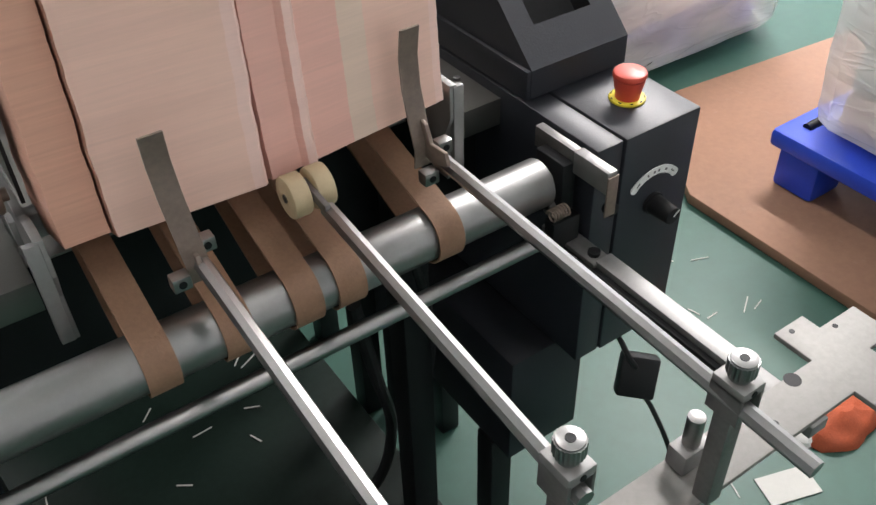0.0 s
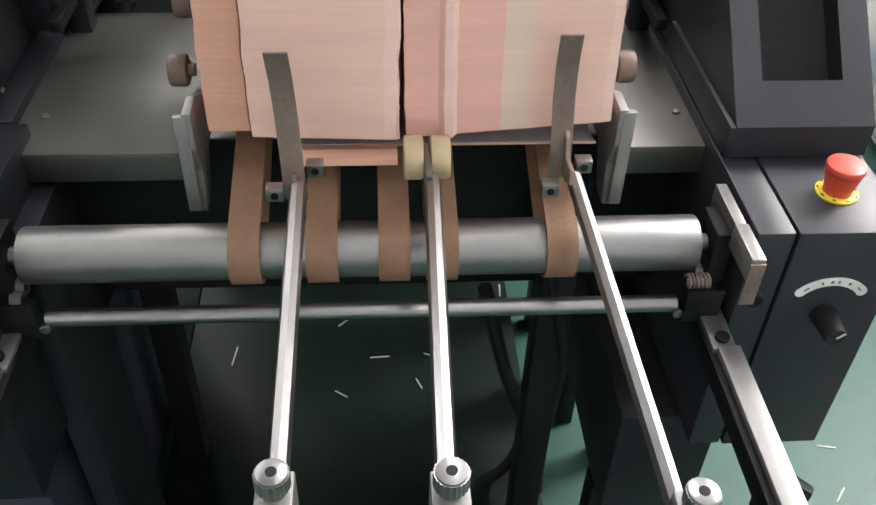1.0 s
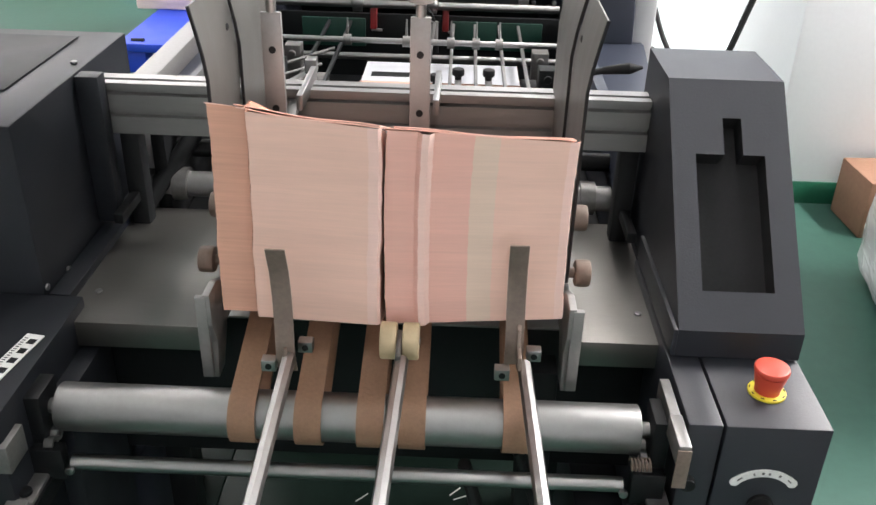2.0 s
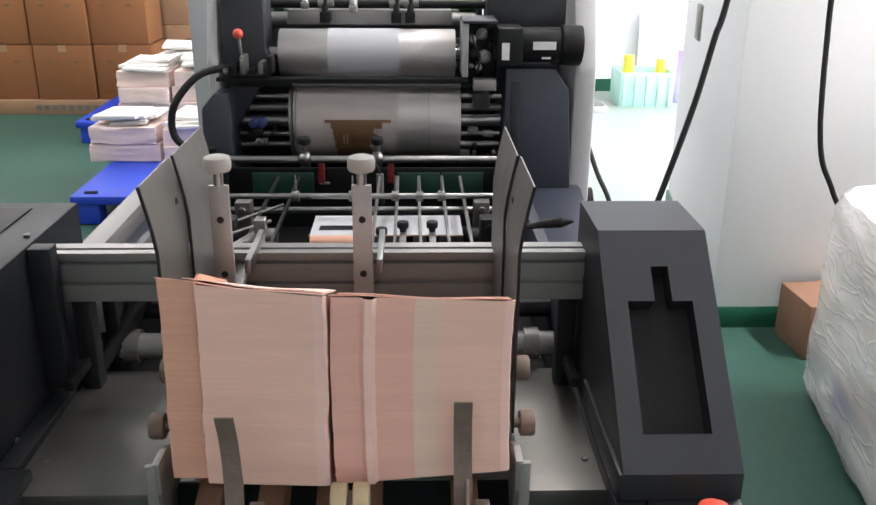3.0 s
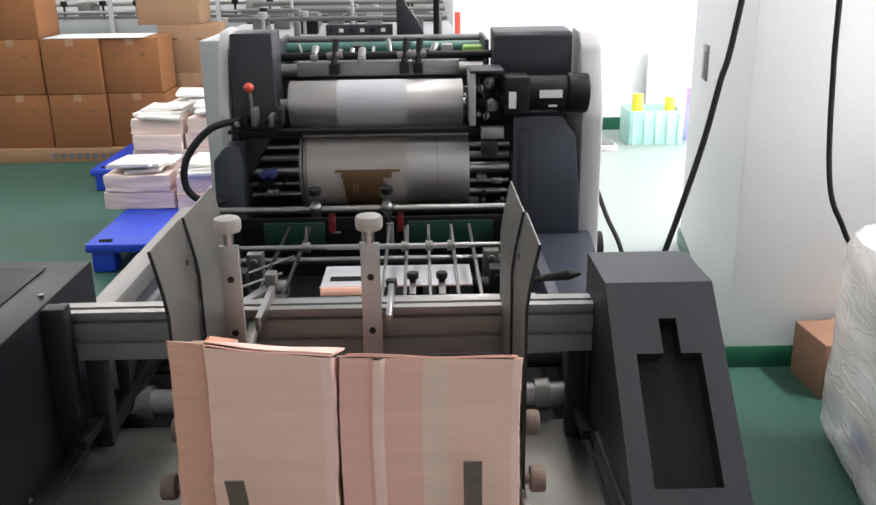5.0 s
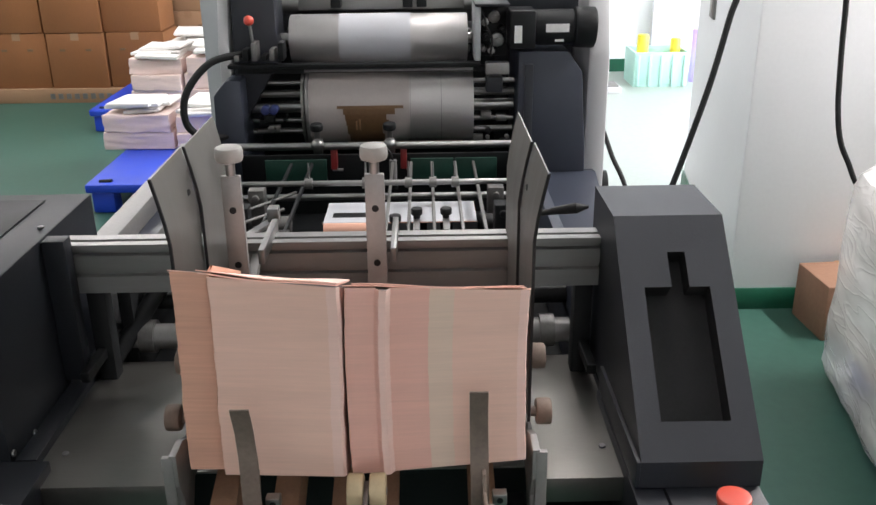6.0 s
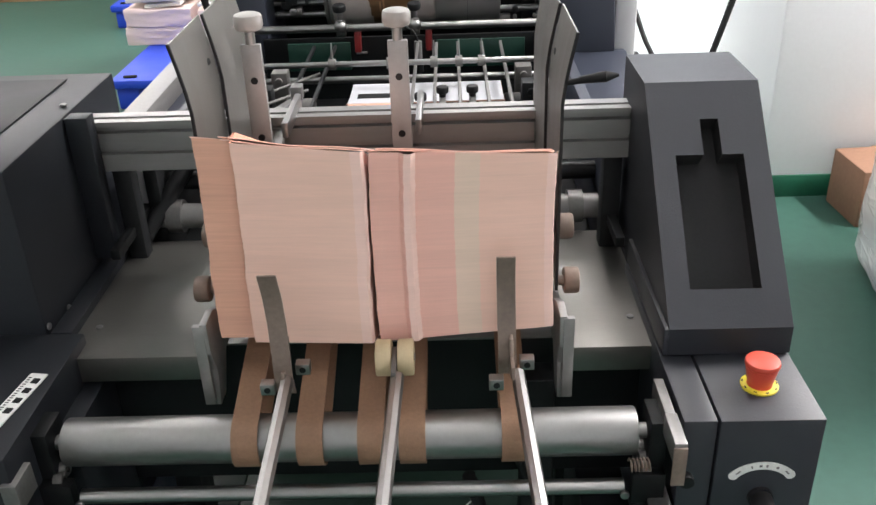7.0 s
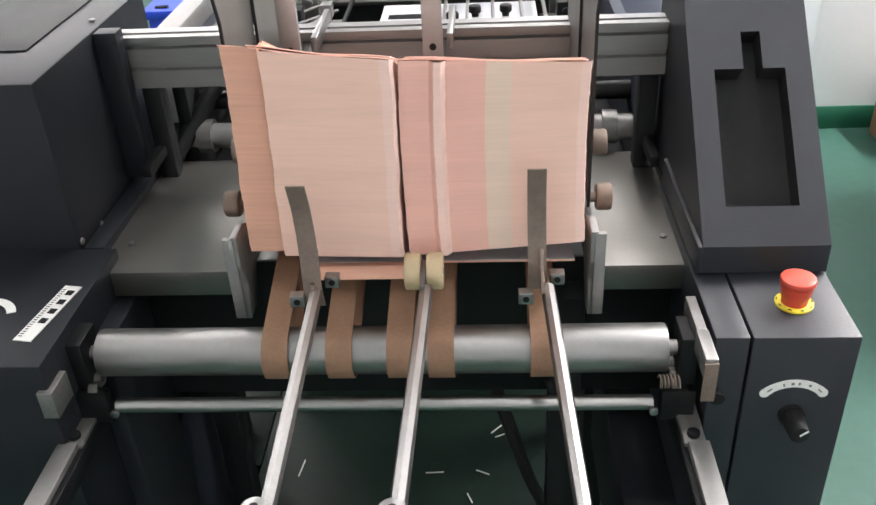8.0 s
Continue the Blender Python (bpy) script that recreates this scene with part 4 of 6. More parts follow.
def bag_pile(x0, x1, plan, mats, z_top, label, seed, skew, fall, rise):
    """Many thin folded bags: each follows the plan of the front edge, (x, y offset, paper) points, with small slips."""
    rnd = random.Random(seed)
    pile = thing("paper_bag_pile", ((x0 + x1) / 2, 0.12, 0.83), label, "paper pile")
    home = Vector(pile.location)
    n = 118
    drift = 0.0
    for i in range(n):
        u = i / n
        front = 0.030 + 0.010 * u
        sag = 0.47
        wob = skew * u + 0.0012 * math.sin(u * 6 + seed) + 0.0002 * math.sin(u * 23 + seed)
        loose = rnd.uniform(-0.006, 0.002) if i < 6 and x0 < 0 else 0.0
        zf = Z_PILE + (z_top - Z_PILE) * u
        th = (z_top - Z_PILE) / n
        drift = 0.93 * drift + rnd.uniform(-0.0003, 0.0003)
        lean = 0.010 / n
        verts, faces, slots = [], [], []
        for x, y, _ in plan:
            px, py = x + wob + drift + (loose if x < -0.14 else 0.0), front + y
            lift = (x - x0) / (x1 - x0) * (rise * (1 - u) - fall * u) + 0.0006 * math.sin((x - x0) / (x1 - x0) * 6.0) * u * u
            zb = zf - 0.125 * sag
            for q in ((px, py, zf + lift), (px, py + lean, zf + th + lift), (px, py + 0.125, zb + th + lift), (px, py + 0.125, zb + lift)):
                verts.append(Vector(q) - home)
        for k in range(len(plan) - 1):
            a, b = 4 * k, 4 * k + 4
            for e in range(4):
                f = (e + 1) % 4
                faces.append((a + e, b + e, b + f, a + f))
                slots.append(plan[k][2])
        faces.append((0, 1, 2, 3))
        slots.append(plan[0][2])
        m = len(verts) - 4
        faces.append((m + 3, m + 2, m + 1, m))
        slots.append(plan[-2][2])
        me = bpy.data.meshes.new("bag")
        me.from_pydata(verts, [], faces)
        for mat in mats:
            me.materials.append(mat)
        for f, slot in zip(me.polygons, slots):
            f.material_index = slot
        ob = new("bag", me)
        ob.parent = pile
    return pile


def top_bag(x0, x1, y, turn, z, tilt, sag, label):
    """A loose bag lying on top of the piles, slightly curled."""
    bm = bm_new()
    n = 14
    rows = []
    for i in range(n + 1):
        x = x0 + (x1 - x0) * i / n
        u = i / n
        dz = tilt * u - sag * 4 * u * (1 - u) + 0.0008 * math.sin(9 * u)
        dy = turn * u + 0.0015 * math.sin(5 * u + x0 * 30)
        rows.append([bm.verts.new(p) for p in ((x, y + dy, z + dz), (x, y + dy, z + dz + 0.0012), (x, y + 0.12, z + dz - 0.054), (x, y + 0.12, z + dz - 0.0552))])
    for a, b in zip(rows, rows[1:]):
        for k in range(4):
            bm.faces.new((a[k], b[k], b[(k + 1) % 4], a[(k + 1) % 4]))
    bm.faces.new(rows[0])
    bm.faces.new(rows[-1][::-1])
    bmesh.ops.recalc_face_normals(bm, faces=bm.faces)
    solo("paper_bag", bm, PAPER_FOLD, (x0, y, z), label, "paper bag", "loose top bags")


GAP = 0.0345
PAPERS = [PAPER, PAPER_SIDE, PAPER_ROSE, PAPER_FOLD, PAPER_PALE]
bag_pile(-0.138, GAP - 0.0026, [(-0.138, 0.0215, 1), (-0.1012, 0.0205, 1), (-0.1010, 0.040, 1), (-0.0987, 0.040, 1), (-0.0985, 0.0105, 0), (-0.05, 0.007, 0), (0.019, 0.002, 3), (GAP - 0.0055, 0.0015, 3), (GAP - 0.0026, 0.004, 3)], PAPERS, 1.0765, "tall pile of flat folded pink kraft paper bags", 3, 0.0005, 0.012, 0.0015)
bag_pile(GAP + 0.002, 0.223, [(GAP + 0.002, 0.0075, 2), (0.066, 0.0085, 2), (0.0705, 0.003, 3), (0.0775, 0.003, 3), (0.082, 0.009, 2), (0.121, 0.011, 4), (0.146, 0.012, 0), (0.213, 0.015, 3), (0.222, 0.016, 0), (0.223, 0.020, 0)], PAPERS, 1.0615, "pile of flat folded pink paper bags with a raised pale fold", 8, 0.0005, 0.009, 0.009)
top_bag(-0.140, 0.030, 0.0640, -0.019, 1.0755, -0.0120, 0.0006, "loose pink paper bag curled on top of the taller pile")
top_bag(-0.112, 0.031, 0.0660, -0.018, 1.0745, -0.0104, 0.0008, "loose pink paper bag lying askew on the taller pile")
top_bag(0.035, 0.221, 0.0515, 0.010, 1.0606, -0.0090, 0.0005, "loose pink paper bag on the lower pile")
top_bag(0.044, 0.219, 0.0555, 0.009, 1.0610, -0.0092, 0.0008, "loose pink paper bag lifted a little off the lower pile")


def make_bag(k):
    """One flat bag on its way through the feeder: a pink bottom sheet with a white printed face and a dark slot."""
    b = thing("paper_bag", (0.04, 0.115, 0.822), "single flat pink paper bag being drawn from under the pile", "paper bag", "fed paper bags")
    bm = bm_new()
    add_band(bm, [(0.052, 0.8297), (0.07, 0.8245), (0.09, 0.8225), (0.14, 0.822), (0.19, 0.822)], -0.070, 0.215, 0.0016)
    part("sheet", bm, PAPER_SIDE, b)
    bm = bm_new()
    add_band(bm, [(0.0340, 0.8205), (0.0355, 0.8250), (0.0380, 0.8285), (0.0430, 0.8312), (0.0515, 0.8300)], -0.066, 0.030, 0.0014)
    part("bottom_flap", bm, PAPER_SIDE, b, "narrow bent-down bottom flap")
    bm = bm_new()
    add_band(bm, [(0.0530, 0.8308), (0.0700, 0.8257), (0.0900, 0.8238), (0.1400, 0.8233), (0.1890, 0.8233)], -0.0696, 0.2146, 0.0006)
    part("printed_face", bm, GREY_SHEET, b, "white printed face")
    bm = bm_new()
    add_box(bm, -0.055, 0.015, 0.10, 0.125, 0.8244, 0.8250, 0.0)
    part("slot", bm, BLACK, b, "dark handle slot")
    return b


# ---- back guides above the beam ----
def guide_blade(x, sx, label):
    """A curved sheet-metal side guide beside the pile, flared at the top."""
    g = thing("guide_blade", (x, 0.26, 0.86), label, "guide")
    for name, ya, yb, off in (("front_sheet", 0.118, 0.243, 0.0), ("rear_sheet", 0.247, 0.40, 0.003)):
        bm = bm_new()
        line = []
        for i in range(13):
            z = 0.86 + 0.295 * i / 12
            line.append((x + sx * 0.013 * max(0.0, (z - 1.085) / 0.07) ** 1.2 - sx * off, z))
        add_prism(bm, [(a - 0.0009, b) for a, b in line] + [(a + 0.0009, b) for a, b in line[::-1]], "y", ya, yb)
        part(name, bm, STAINLESS, g)
        bm = bm_new()
        add_prism(bm, [(a - 0.0016, b) for a, b in line] + [(a + 0.0016, b) for a, b in line[::-1]], "y", ya - 0.003, ya - 0.0002)
        part("edge_trim", bm, BLACK_RUBBER, g, "thin black edge trim")
    bm = bm_new()
    add_box(bm, x + sx * 0.006, x + sx * 0.022, 0.345, 0.361, 0.90, 1.01, 0.002)
    part("post", bm, ALU_PROFILE, g)
    bm = bm_new()
    add_rod(bm, (x + sx * 0.002, 0.22, 1.105), (x + sx * 0.014, 0.22, 1.105), 0.007, 14, bevel=0.001)
    part("knob", bm, BLACK_RUBBER, g)


def stop_bracket(x):
    """Upright flat bar with two bolts and a round white knob on top."""
    s = thing("stop_bracket", (x, 0.25, 0.90), "upright grey flat bar with a white round knob on top", "bracket", "back stops")
    bm = bm_new()
    add_prism(bm, [(x - 0.0125, 0.90), (x + 0.0125, 0.90), (x + 0.0115, 1.118), (x - 0.0115, 1.118)], "y", 0.247, 0.255, 0.001)
    part("flat_bar", bm, ALUMINIUM, s)
    for z in (1.076, 1.006):
        bm = bm_new()
        add_rod(bm, (x, 0.2475, z), (x, 0.2455, z), 0.0042, 14)
        part("bolt_hole", bm, BLACK, s)
    bm = bm_new()
    add_rod(bm, (x, 0.253, 1.116), (x, 0.253, 1.136), 0.006, 16)
    part("stem", bm, STEEL, s)
    bm = bm_new()
    add_rod(bm, (x, 0.253, 1.134), (x, 0.253, 1.153), 0.0165, 28, bevel=0.005)
    part("knob", bm, WHITE_PLASTIC, s, "scuffed white round knob")
    bm = bm_new()
    add_prism(bm, [(0.255, 0.93), (0.361, 0.962), (0.361, 0.975), (0.255, 0.945)], "x", x - 0.006, x + 0.006, 0.001)
    part("stay", bm, ALUMINIUM, s)
    bm = bm_new()
    add_box(bm, x + 0.014, x + 0.022, 0.30, 0.42, 0.984, 1.004, 0.001)
    part("clamp_arm", bm, STEEL, s)


guide_blade(-0.149, -1, "curved stainless side guide flared at the top, beside the pile")
guide_blade(0.2345, 1, "curved stainless side guide with a pointed flared corner")
stop_bracket(-0.109)
stop_bracket(0.060)


def adjusting_lever():
    l = thing("adjusting_lever", (0.27, 0.36, 1.03), "slim black adjusting lever with a pointed grip", "lever")
    bm = bm_new()
    add_rod(bm, (0.252, 0.352, 1.027), (0.305, 0.348, 1.036), 0.0042, 12)
    add_rod(bm, (0.285, 0.35, 1.033), (0.318, 0.347, 1.038), 0.0048, 14, r2=0.0075)
    add_rod(bm, (0.318, 0.347, 1.038), (0.334, 0.346, 1.040), 0.0075, 14, r2=0.002)
    part("arm", bm, BLACK_RUBBER, l)
    bm = bm_new()
    add_box(bm, 0.242, 0.262, 0.335, 0.363, 0.985, 1.034, 0.002)
    part("post", bm, ALUMINIUM, l)


adjusting_lever()


# ---- transport table between feeder and printing unit ----
def transport_table():
    t = thing("transport_table", (0.05, 0.75, 0.5), "open transport table with metal strips, rods, prongs and black clamp knobs", "transport table")
    bm = bm_new()
    add_box(bm, -0.3145, 0.3345, 0.44, 1.20, 0.70, 0.74, 0.002)
    part("dark_tray", bm, BLACK, t)
    for x in (-0.17, -0.125, 0.05, 0.090, 0.135, 0.185, 0.225):
        bm = bm_new()
        add_box(bm, x - 0.003, x + 0.003, 0.56, 1.12, 0.876, 0.884, 0.001)
        part("slide_rail", bm, STEEL_DARK if x > 0.0 else BLACK, t)
    for y, z, r in ((0.60, 0.890, 0.006), (0.70, 0.838, 0.005), (0.90, 0.905, 0.0055), (0.79, 0.838, 0.004), (1.02, 0.838, 0.007), (0.66, 0.889, 0.004)):
        bm = bm_new()
        add_rod(bm, (-0.30, y, z), (0.315, y, z), r, 16)
        part("rod", bm, STEEL, t)
    for x in (-0.105, 0.005, 0.088, 0.135, 0.178):
        bm = bm_new()
        add_rod(bm, (x, 0.90, 0.90), (x, 0.905, 0.945), 0.0035, 10, r2=0.0015)
        part("prong", bm, STEEL, t)
        bm = bm_new()
        add_ring(bm, (x, 0.90, 0.905), (1, 0, 0), 0.0055, 0.0105, 0.014, 16)
        part("collar", bm, STEEL_DARK, t)
    for x, y in ((0.104, 0.735), (0.156, 0.735), (0.067, 0.70)):
        bm = bm_new()
        add_rod(bm, (x, y, 0.884), (x, y, 0.898), 0.006, 14)
        add_rod(bm, (x, y, 0.896), (x, y, 0.909), 0.0105, 18, bevel=0.003)
        part("clamp_knob", bm, BLACK_RUBBER, t, "black round clamp knob")
        bm = bm_new()
        add_box(bm, x - 0.006, x + 0.006, y - 0.060, y + 0.035, 0.8845, 0.890, 0.001)
        part("clamp_foot", bm, STEEL_DARK, t)
    for x, w in ((-0.155, 0.03), (-0.05, 0.022), (0.03, 0.02), (0.112, 0.02), (0.16, 0.024), (0.235, 0.03)):
        for y in (0.56, 0.67, 0.76, 0.87):
            bm = bm_new()
            add_rod(bm, (x - w / 2, y, 0.832), (x + w / 2, y, 0.832), 0.017, 18, bevel=0.002)
            part("idler_roller", bm, BLACK_RUBBER if (x > 0.1) == (y > 0.7) else STEEL_DARK, t)
    for x in (-0.22, 0.262):
        for y, h in ((0.58, 0.05), (0.68, 0.03), (0.80, 0.06), (0.97, 0.04)):
            bm = bm_new()
            add_box(bm, x - 0.016, x + 0.016, y - 0.018, y + 0.018, 0.80, 0.835 + h, 0.002)
            add_rod(bm, (x, y - 0.019, 0.82 + h), (x, y - 0.027, 0.82 + h), 0.007, 12, bevel=0.001)
            part("bearing_block", bm, BLACK if h != 0.04 else STEEL_DARK, t)
    for k in range(3):
        bm = bm_new()
        add_rod(bm, (-0.27 + 0.03 * k, 0.62 + 0.11 * k, 0.875), (-0.15 + 0.01 * k, 0.70 + 0.10 * k, 0.888), 0.003, 10)
        part("link_rod", bm, STEEL_DARK, t)
    bm = bm_new()
    add_prism(bm, [(-0.205, 0.46), (-0.19, 0.46), (-0.125, 0.62), (-0.14, 0.62)], "z", 0.925, 0.932, 0.001)
    part("slant_bar", bm, STEEL, t)
    bm = bm_new()
    add_box(bm, -0.136, -0.118, 0.604, 0.628, 0.932, 0.955, 0.002)
    part("slant_block", bm, STEEL, t)
    for sx in (-1, 1):
        bm = bm_new()
        add_box(bm, 0.01 + sx * 0.325, 0.01 + sx * 0.345, 0.44, 1.22, 0.72, 0.895, 0.002)
        part("side_wall", bm, BLACK if sx < 0 else SLATE_BLUE, t)
    bm = bm_new()
    add_box(bm, -0.435, -0.395, 0.54, 1.24, 0.86, 0.90, 0.002)
    part("long_rail", bm, ALUMINIUM, t, "pale flat long rail")
    bm = bm_new()
    add_box(bm, -0.395, -0.337, 0.54, 1.24, 0.78, 0.865, 0.002)
    part("rail_panel", bm, SLATE_BLUE, t)
    for x in (-0.41, 0.32):
        for y in (0.62, 1.12):
            bm = bm_new()
            add_box(bm, x - 0.02, x + 0.02, y - 0.02, y + 0.02, 0, 0.86 if x < 0 else 0.72, 0.003)
            part("leg", bm, BLACK, t)
    bm = bm_new()
    add_box(bm, -0.137, -0.112, 0.64, 0.68, 0.8845, 0.892, 0.001)
    part("pad", bm, BLACK_RUBBER, t)


transport_table()


# ---- the printing unit ----
CYL_Y, CYL_Z, CYL_R = 1.385, 0.955, 0.090


def printing_unit():
    u = thing("printing_unit", (0.05, 1.7, 0.0), "slate and white printing machine with two steel cylinders and many rods", "printing machine")
    # right lower hood, stepping out at its foot
    bm = bm_new()
    add_prism(bm, [(0.338, 1.088), (0.452, 1.088), (0.486, 1.04), (0.500, 0.86), (0.502, 0.80), (0.352, 0.80), (0.338, 0.84)], "y", 1.30, 1.535, 0.004)
    part("lower_hood", bm, SLATE_BLUE, u, "slate hood with bevelled edge")
    bm = bm_new()
    add_box(bm, 0.352, 0.372, 1.292, 1.2995, 0.80, 1.06, 0.001)
    part("hood_seam", bm, SLATE, u)
    bm = bm_new()
    add_prism(bm, [(1.305, 0.803), (1.02, 0.72), (0.86, 0.70), (0.86, 0.0), (1.95, 0.0), (1.95, 0.799), (1.31, 0.799)], "x", 0.345, 0.530, 0.004)
    part("foot_hood", bm, SLATE_BLUE, u, "sloping slate foot cover")
    # white outer covers
    bm = bm_new()
    add_prism(bm, [(1.33, 0.0), (1.33, 1.08), (1.385, 1.239), (1.42, 1.272), (1.52, 1.276), (1.52, 1.10), (1.80, 1.09), (1.80, 0.0)], "x", 0.503, 0.555, 0.010)
    part("side_cover", bm, WHITE_PAINT, u, "rounded white side cover")
    bm = bm_new()
    add_prism(bm, [(1.33, 0.0), (1.33, 1.10), (1.385, 1.249), (1.42, 1.282), (1.52, 1.286), (1.52, 1.10), (1.80, 1.09), (1.80, 0.0)], "x", -0.352, -0.326, 0.008)
    part("side_cover", bm, WHITE_PAINT, u)
    # upper right hood
    bm = bm_new()
    add_prism(bm, [(1.40, 1.10), (1.40, 1.264), (1.412, 1.272), (1.52, 1.276), (1.52, 1.10)], "x", 0.300, 0.487, 0.004)
    part("upper_hood", bm, SLATE, u, "slate upper hood")
    # left hood
    bm = bm_new()
    add_prism(bm, [(-0.322, 0.93), (-0.312, 1.282), (-0.216, 1.282), (-0.216, 1.12), (-0.200, 1.09), (-0.30, 0.93)], "y", 1.335, 1.46, 0.004)
    part("left_hood", bm, SLATE, u, "slate left hood")
    bm = bm_new()
    add_prism(bm, [(-0.365, 0.78), (-0.36, 1.00), (-0.33, 1.035), (-0.295, 1.035), (-0.295, 0.78)], "y", 1.27, 1.70, 0.006)
    part("gear_cover", bm, SLATE_BLUE, u, "rounded slate gear cover")
    # drive motor on the right
    bm = bm_new()
    add_box(bm, 0.315, 0.372, 1.27, 1.36, 1.098, 1.182, 0.004)
    mot = part("motor", bm, BLACK, u, "black drive motor with white type plates")
    bm = bm_new()
    add_rod(bm, (0.372, 1.315, 1.140), (0.462, 1.315, 1.140), 0.040, 28, bevel=0.003)
    add_rod(bm, (0.462, 1.315, 1.140), (0.512, 1.315, 1.138), 0.046, 28, bevel=0.006)
    part("motor_drum", bm, BLACK, mot)
    for x0, x1, y, z0, z1 in ((0.324, 0.341, 1.2675, 1.112, 1.150), (0.395, 0.447, 1.2745, 1.134, 1.152), (0.416, 0.436, 1.2765, 1.113, 1.118)):
        bm = bm_new()
        add_box(bm, x0, x1, y - 0.0015, y, z0, z1, 0.0)
        part("type_plate", bm, WHITE_MARK, mot)
    # open gearbox: side cheek, top plate and dark back, with gears and shafts inside
    for name, box, mat in (("gearbox_cheek", (0.236, 0.250, 1.285, 1.40, 1.07, 1.190), PALE_GREY), ("gearbox_top", (0.236, 0.3145, 1.280, 1.40, 1.1905, 1.197), SLATE), ("gearbox_back", (0.2505, 0.3145, 1.36, 1.40, 1.07, 1.190), BLACK)):
        bm = bm_new()
        add_box(bm, *box, 0.002)
        part(name, bm, mat, u)
    for k, (x, z, r, y) in enumerate(((0.262, 1.150, 0.009, 1.33), (0.284, 1.160, 0.014, 1.345), (0.266, 1.118, 0.010, 1.33), (0.292, 1.108, 0.016, 1.345), (0.258, 1.092, 0.006, 1.31), (0.302, 1.135, 0.007, 1.32), (0.276, 1.088, 0.008, 1.315))):
        bm = bm_new()
        add_rod(bm, (x, 1.36, z), (x, y, z), r, 14, bevel=0.001)
        add_rod(bm, (x, y, z), (x, y - 0.012, z), r * 0.4, 10)
        part("gear", bm, STEEL if k % 3 == 0 else STEEL_DARK if k % 3 == 1 else BLACK, u)
    bm = bm_new()
    add_tube(bm, [(0.255, 1.30, 1.18), (0.262, 1.285, 1.15), (0.275, 1.285, 1.12), (0.272, 1.29, 1.08)], 0.0025, 8)
    part("gear_lead", bm, BLACK_RUBBER, u)
    bm = bm_new()
    add_box(bm, 0.236, 0.300, 1.60, 1.66, 1.190, 1.222, 0.006)
    part("green_cap", bm, LEAF_GREEN, u, "bright green plastic cap")
    bm = bm_new()
    add_box(bm, 0.262, 0.315, 1.28, 1.31, 1.040, 1.066, 0.002)
    part("coupling", bm, ALUMINIUM, u)
    # upper cylinder with its white sheet
    cy, cz, r = 1.40, 1.108, 0.056
    bm = bm_new()
    add_rod(bm, (-0.190, cy, cz), (0.224, cy, cz), r, 56, bevel=0.002)
    up = part("upper_cylinder", bm, CYL_STEEL, u, "polished steel upper cylinder")
    bm = bm_new()
    add_ring(bm, (0.008, cy, cz), (1, 0, 0), r - 0.001, r + 0.0012, 0.166, 56)
    part("white_sheet", bm, GREY_SHEET, up, "pale grey sheet wrapped round the cylinder")
    bm = bm_new()
    add_rod(bm, (-0.30, cy, cz), (0.33, cy, cz), 0.014, 20)
    part("cylinder_shaft", bm, STEEL, u)
    for k in range(4):
        a = radians(140 + 40 * k)
        bm = bm_new()
        add_rod(bm, (0.224, cy + 0.03 * math.cos(a), cz + 0.03 * math.sin(a)), (0.231, cy + 0.03 * math.cos(a), cz + 0.03 * math.sin(a)), 0.005, 10)
        part("end_bolt", bm, STEEL_DARK, u)
    # doctor bar between the cylinders
    bm = bm_new()
    add_box(bm, -0.31, 0.30, 1.325, 1.345, 1.040, 1.052, 0.001)
    part("doctor_bar", bm, BLACK, u)
    bm = bm_new()
    add_rod(bm, (-0.155, 1.318, 1.047), (0.235, 1.318, 1.047), 0.0038, 12)
    part("bright_rod", bm, STEEL, u)
    # stacked rods and gears at both ends of the main cylinder
    for k, (z, r) in enumerate(((1.012, 0.006), (0.985, 0.009), (0.952, 0.014), (0.918, 0.006), (0.890, 0.008))):
        for a, b in ((-0.30, -0.158), (0.237, 0.335)):
            bm = bm_new()
            add_rod(bm, (a, 1.36 + 0.006 * k, z), (b, 1.36 + 0.006 * k, z), r, 14)
            part("tie_rod", bm, STEEL if k != 1 else STEEL_DARK, u)
    bm = bm_new()
    add_box(bm, 0.266, 0.305, 1.325, 1.36, 0.990, 1.026, 0.003)
    part("sensor", bm, SLATE, u)
    for x, mat in ((-0.162, STEEL_DARK), (-0.152, ALUMINIUM)):
        bm = bm_new()
        add_ring(bm, (x, CYL_Y, CYL_Z), (1, 0, 0), 0.03, 0.095, 0.007, 48)
        part("bearer_ring", bm, mat, u)
    rnd = random.Random(5)
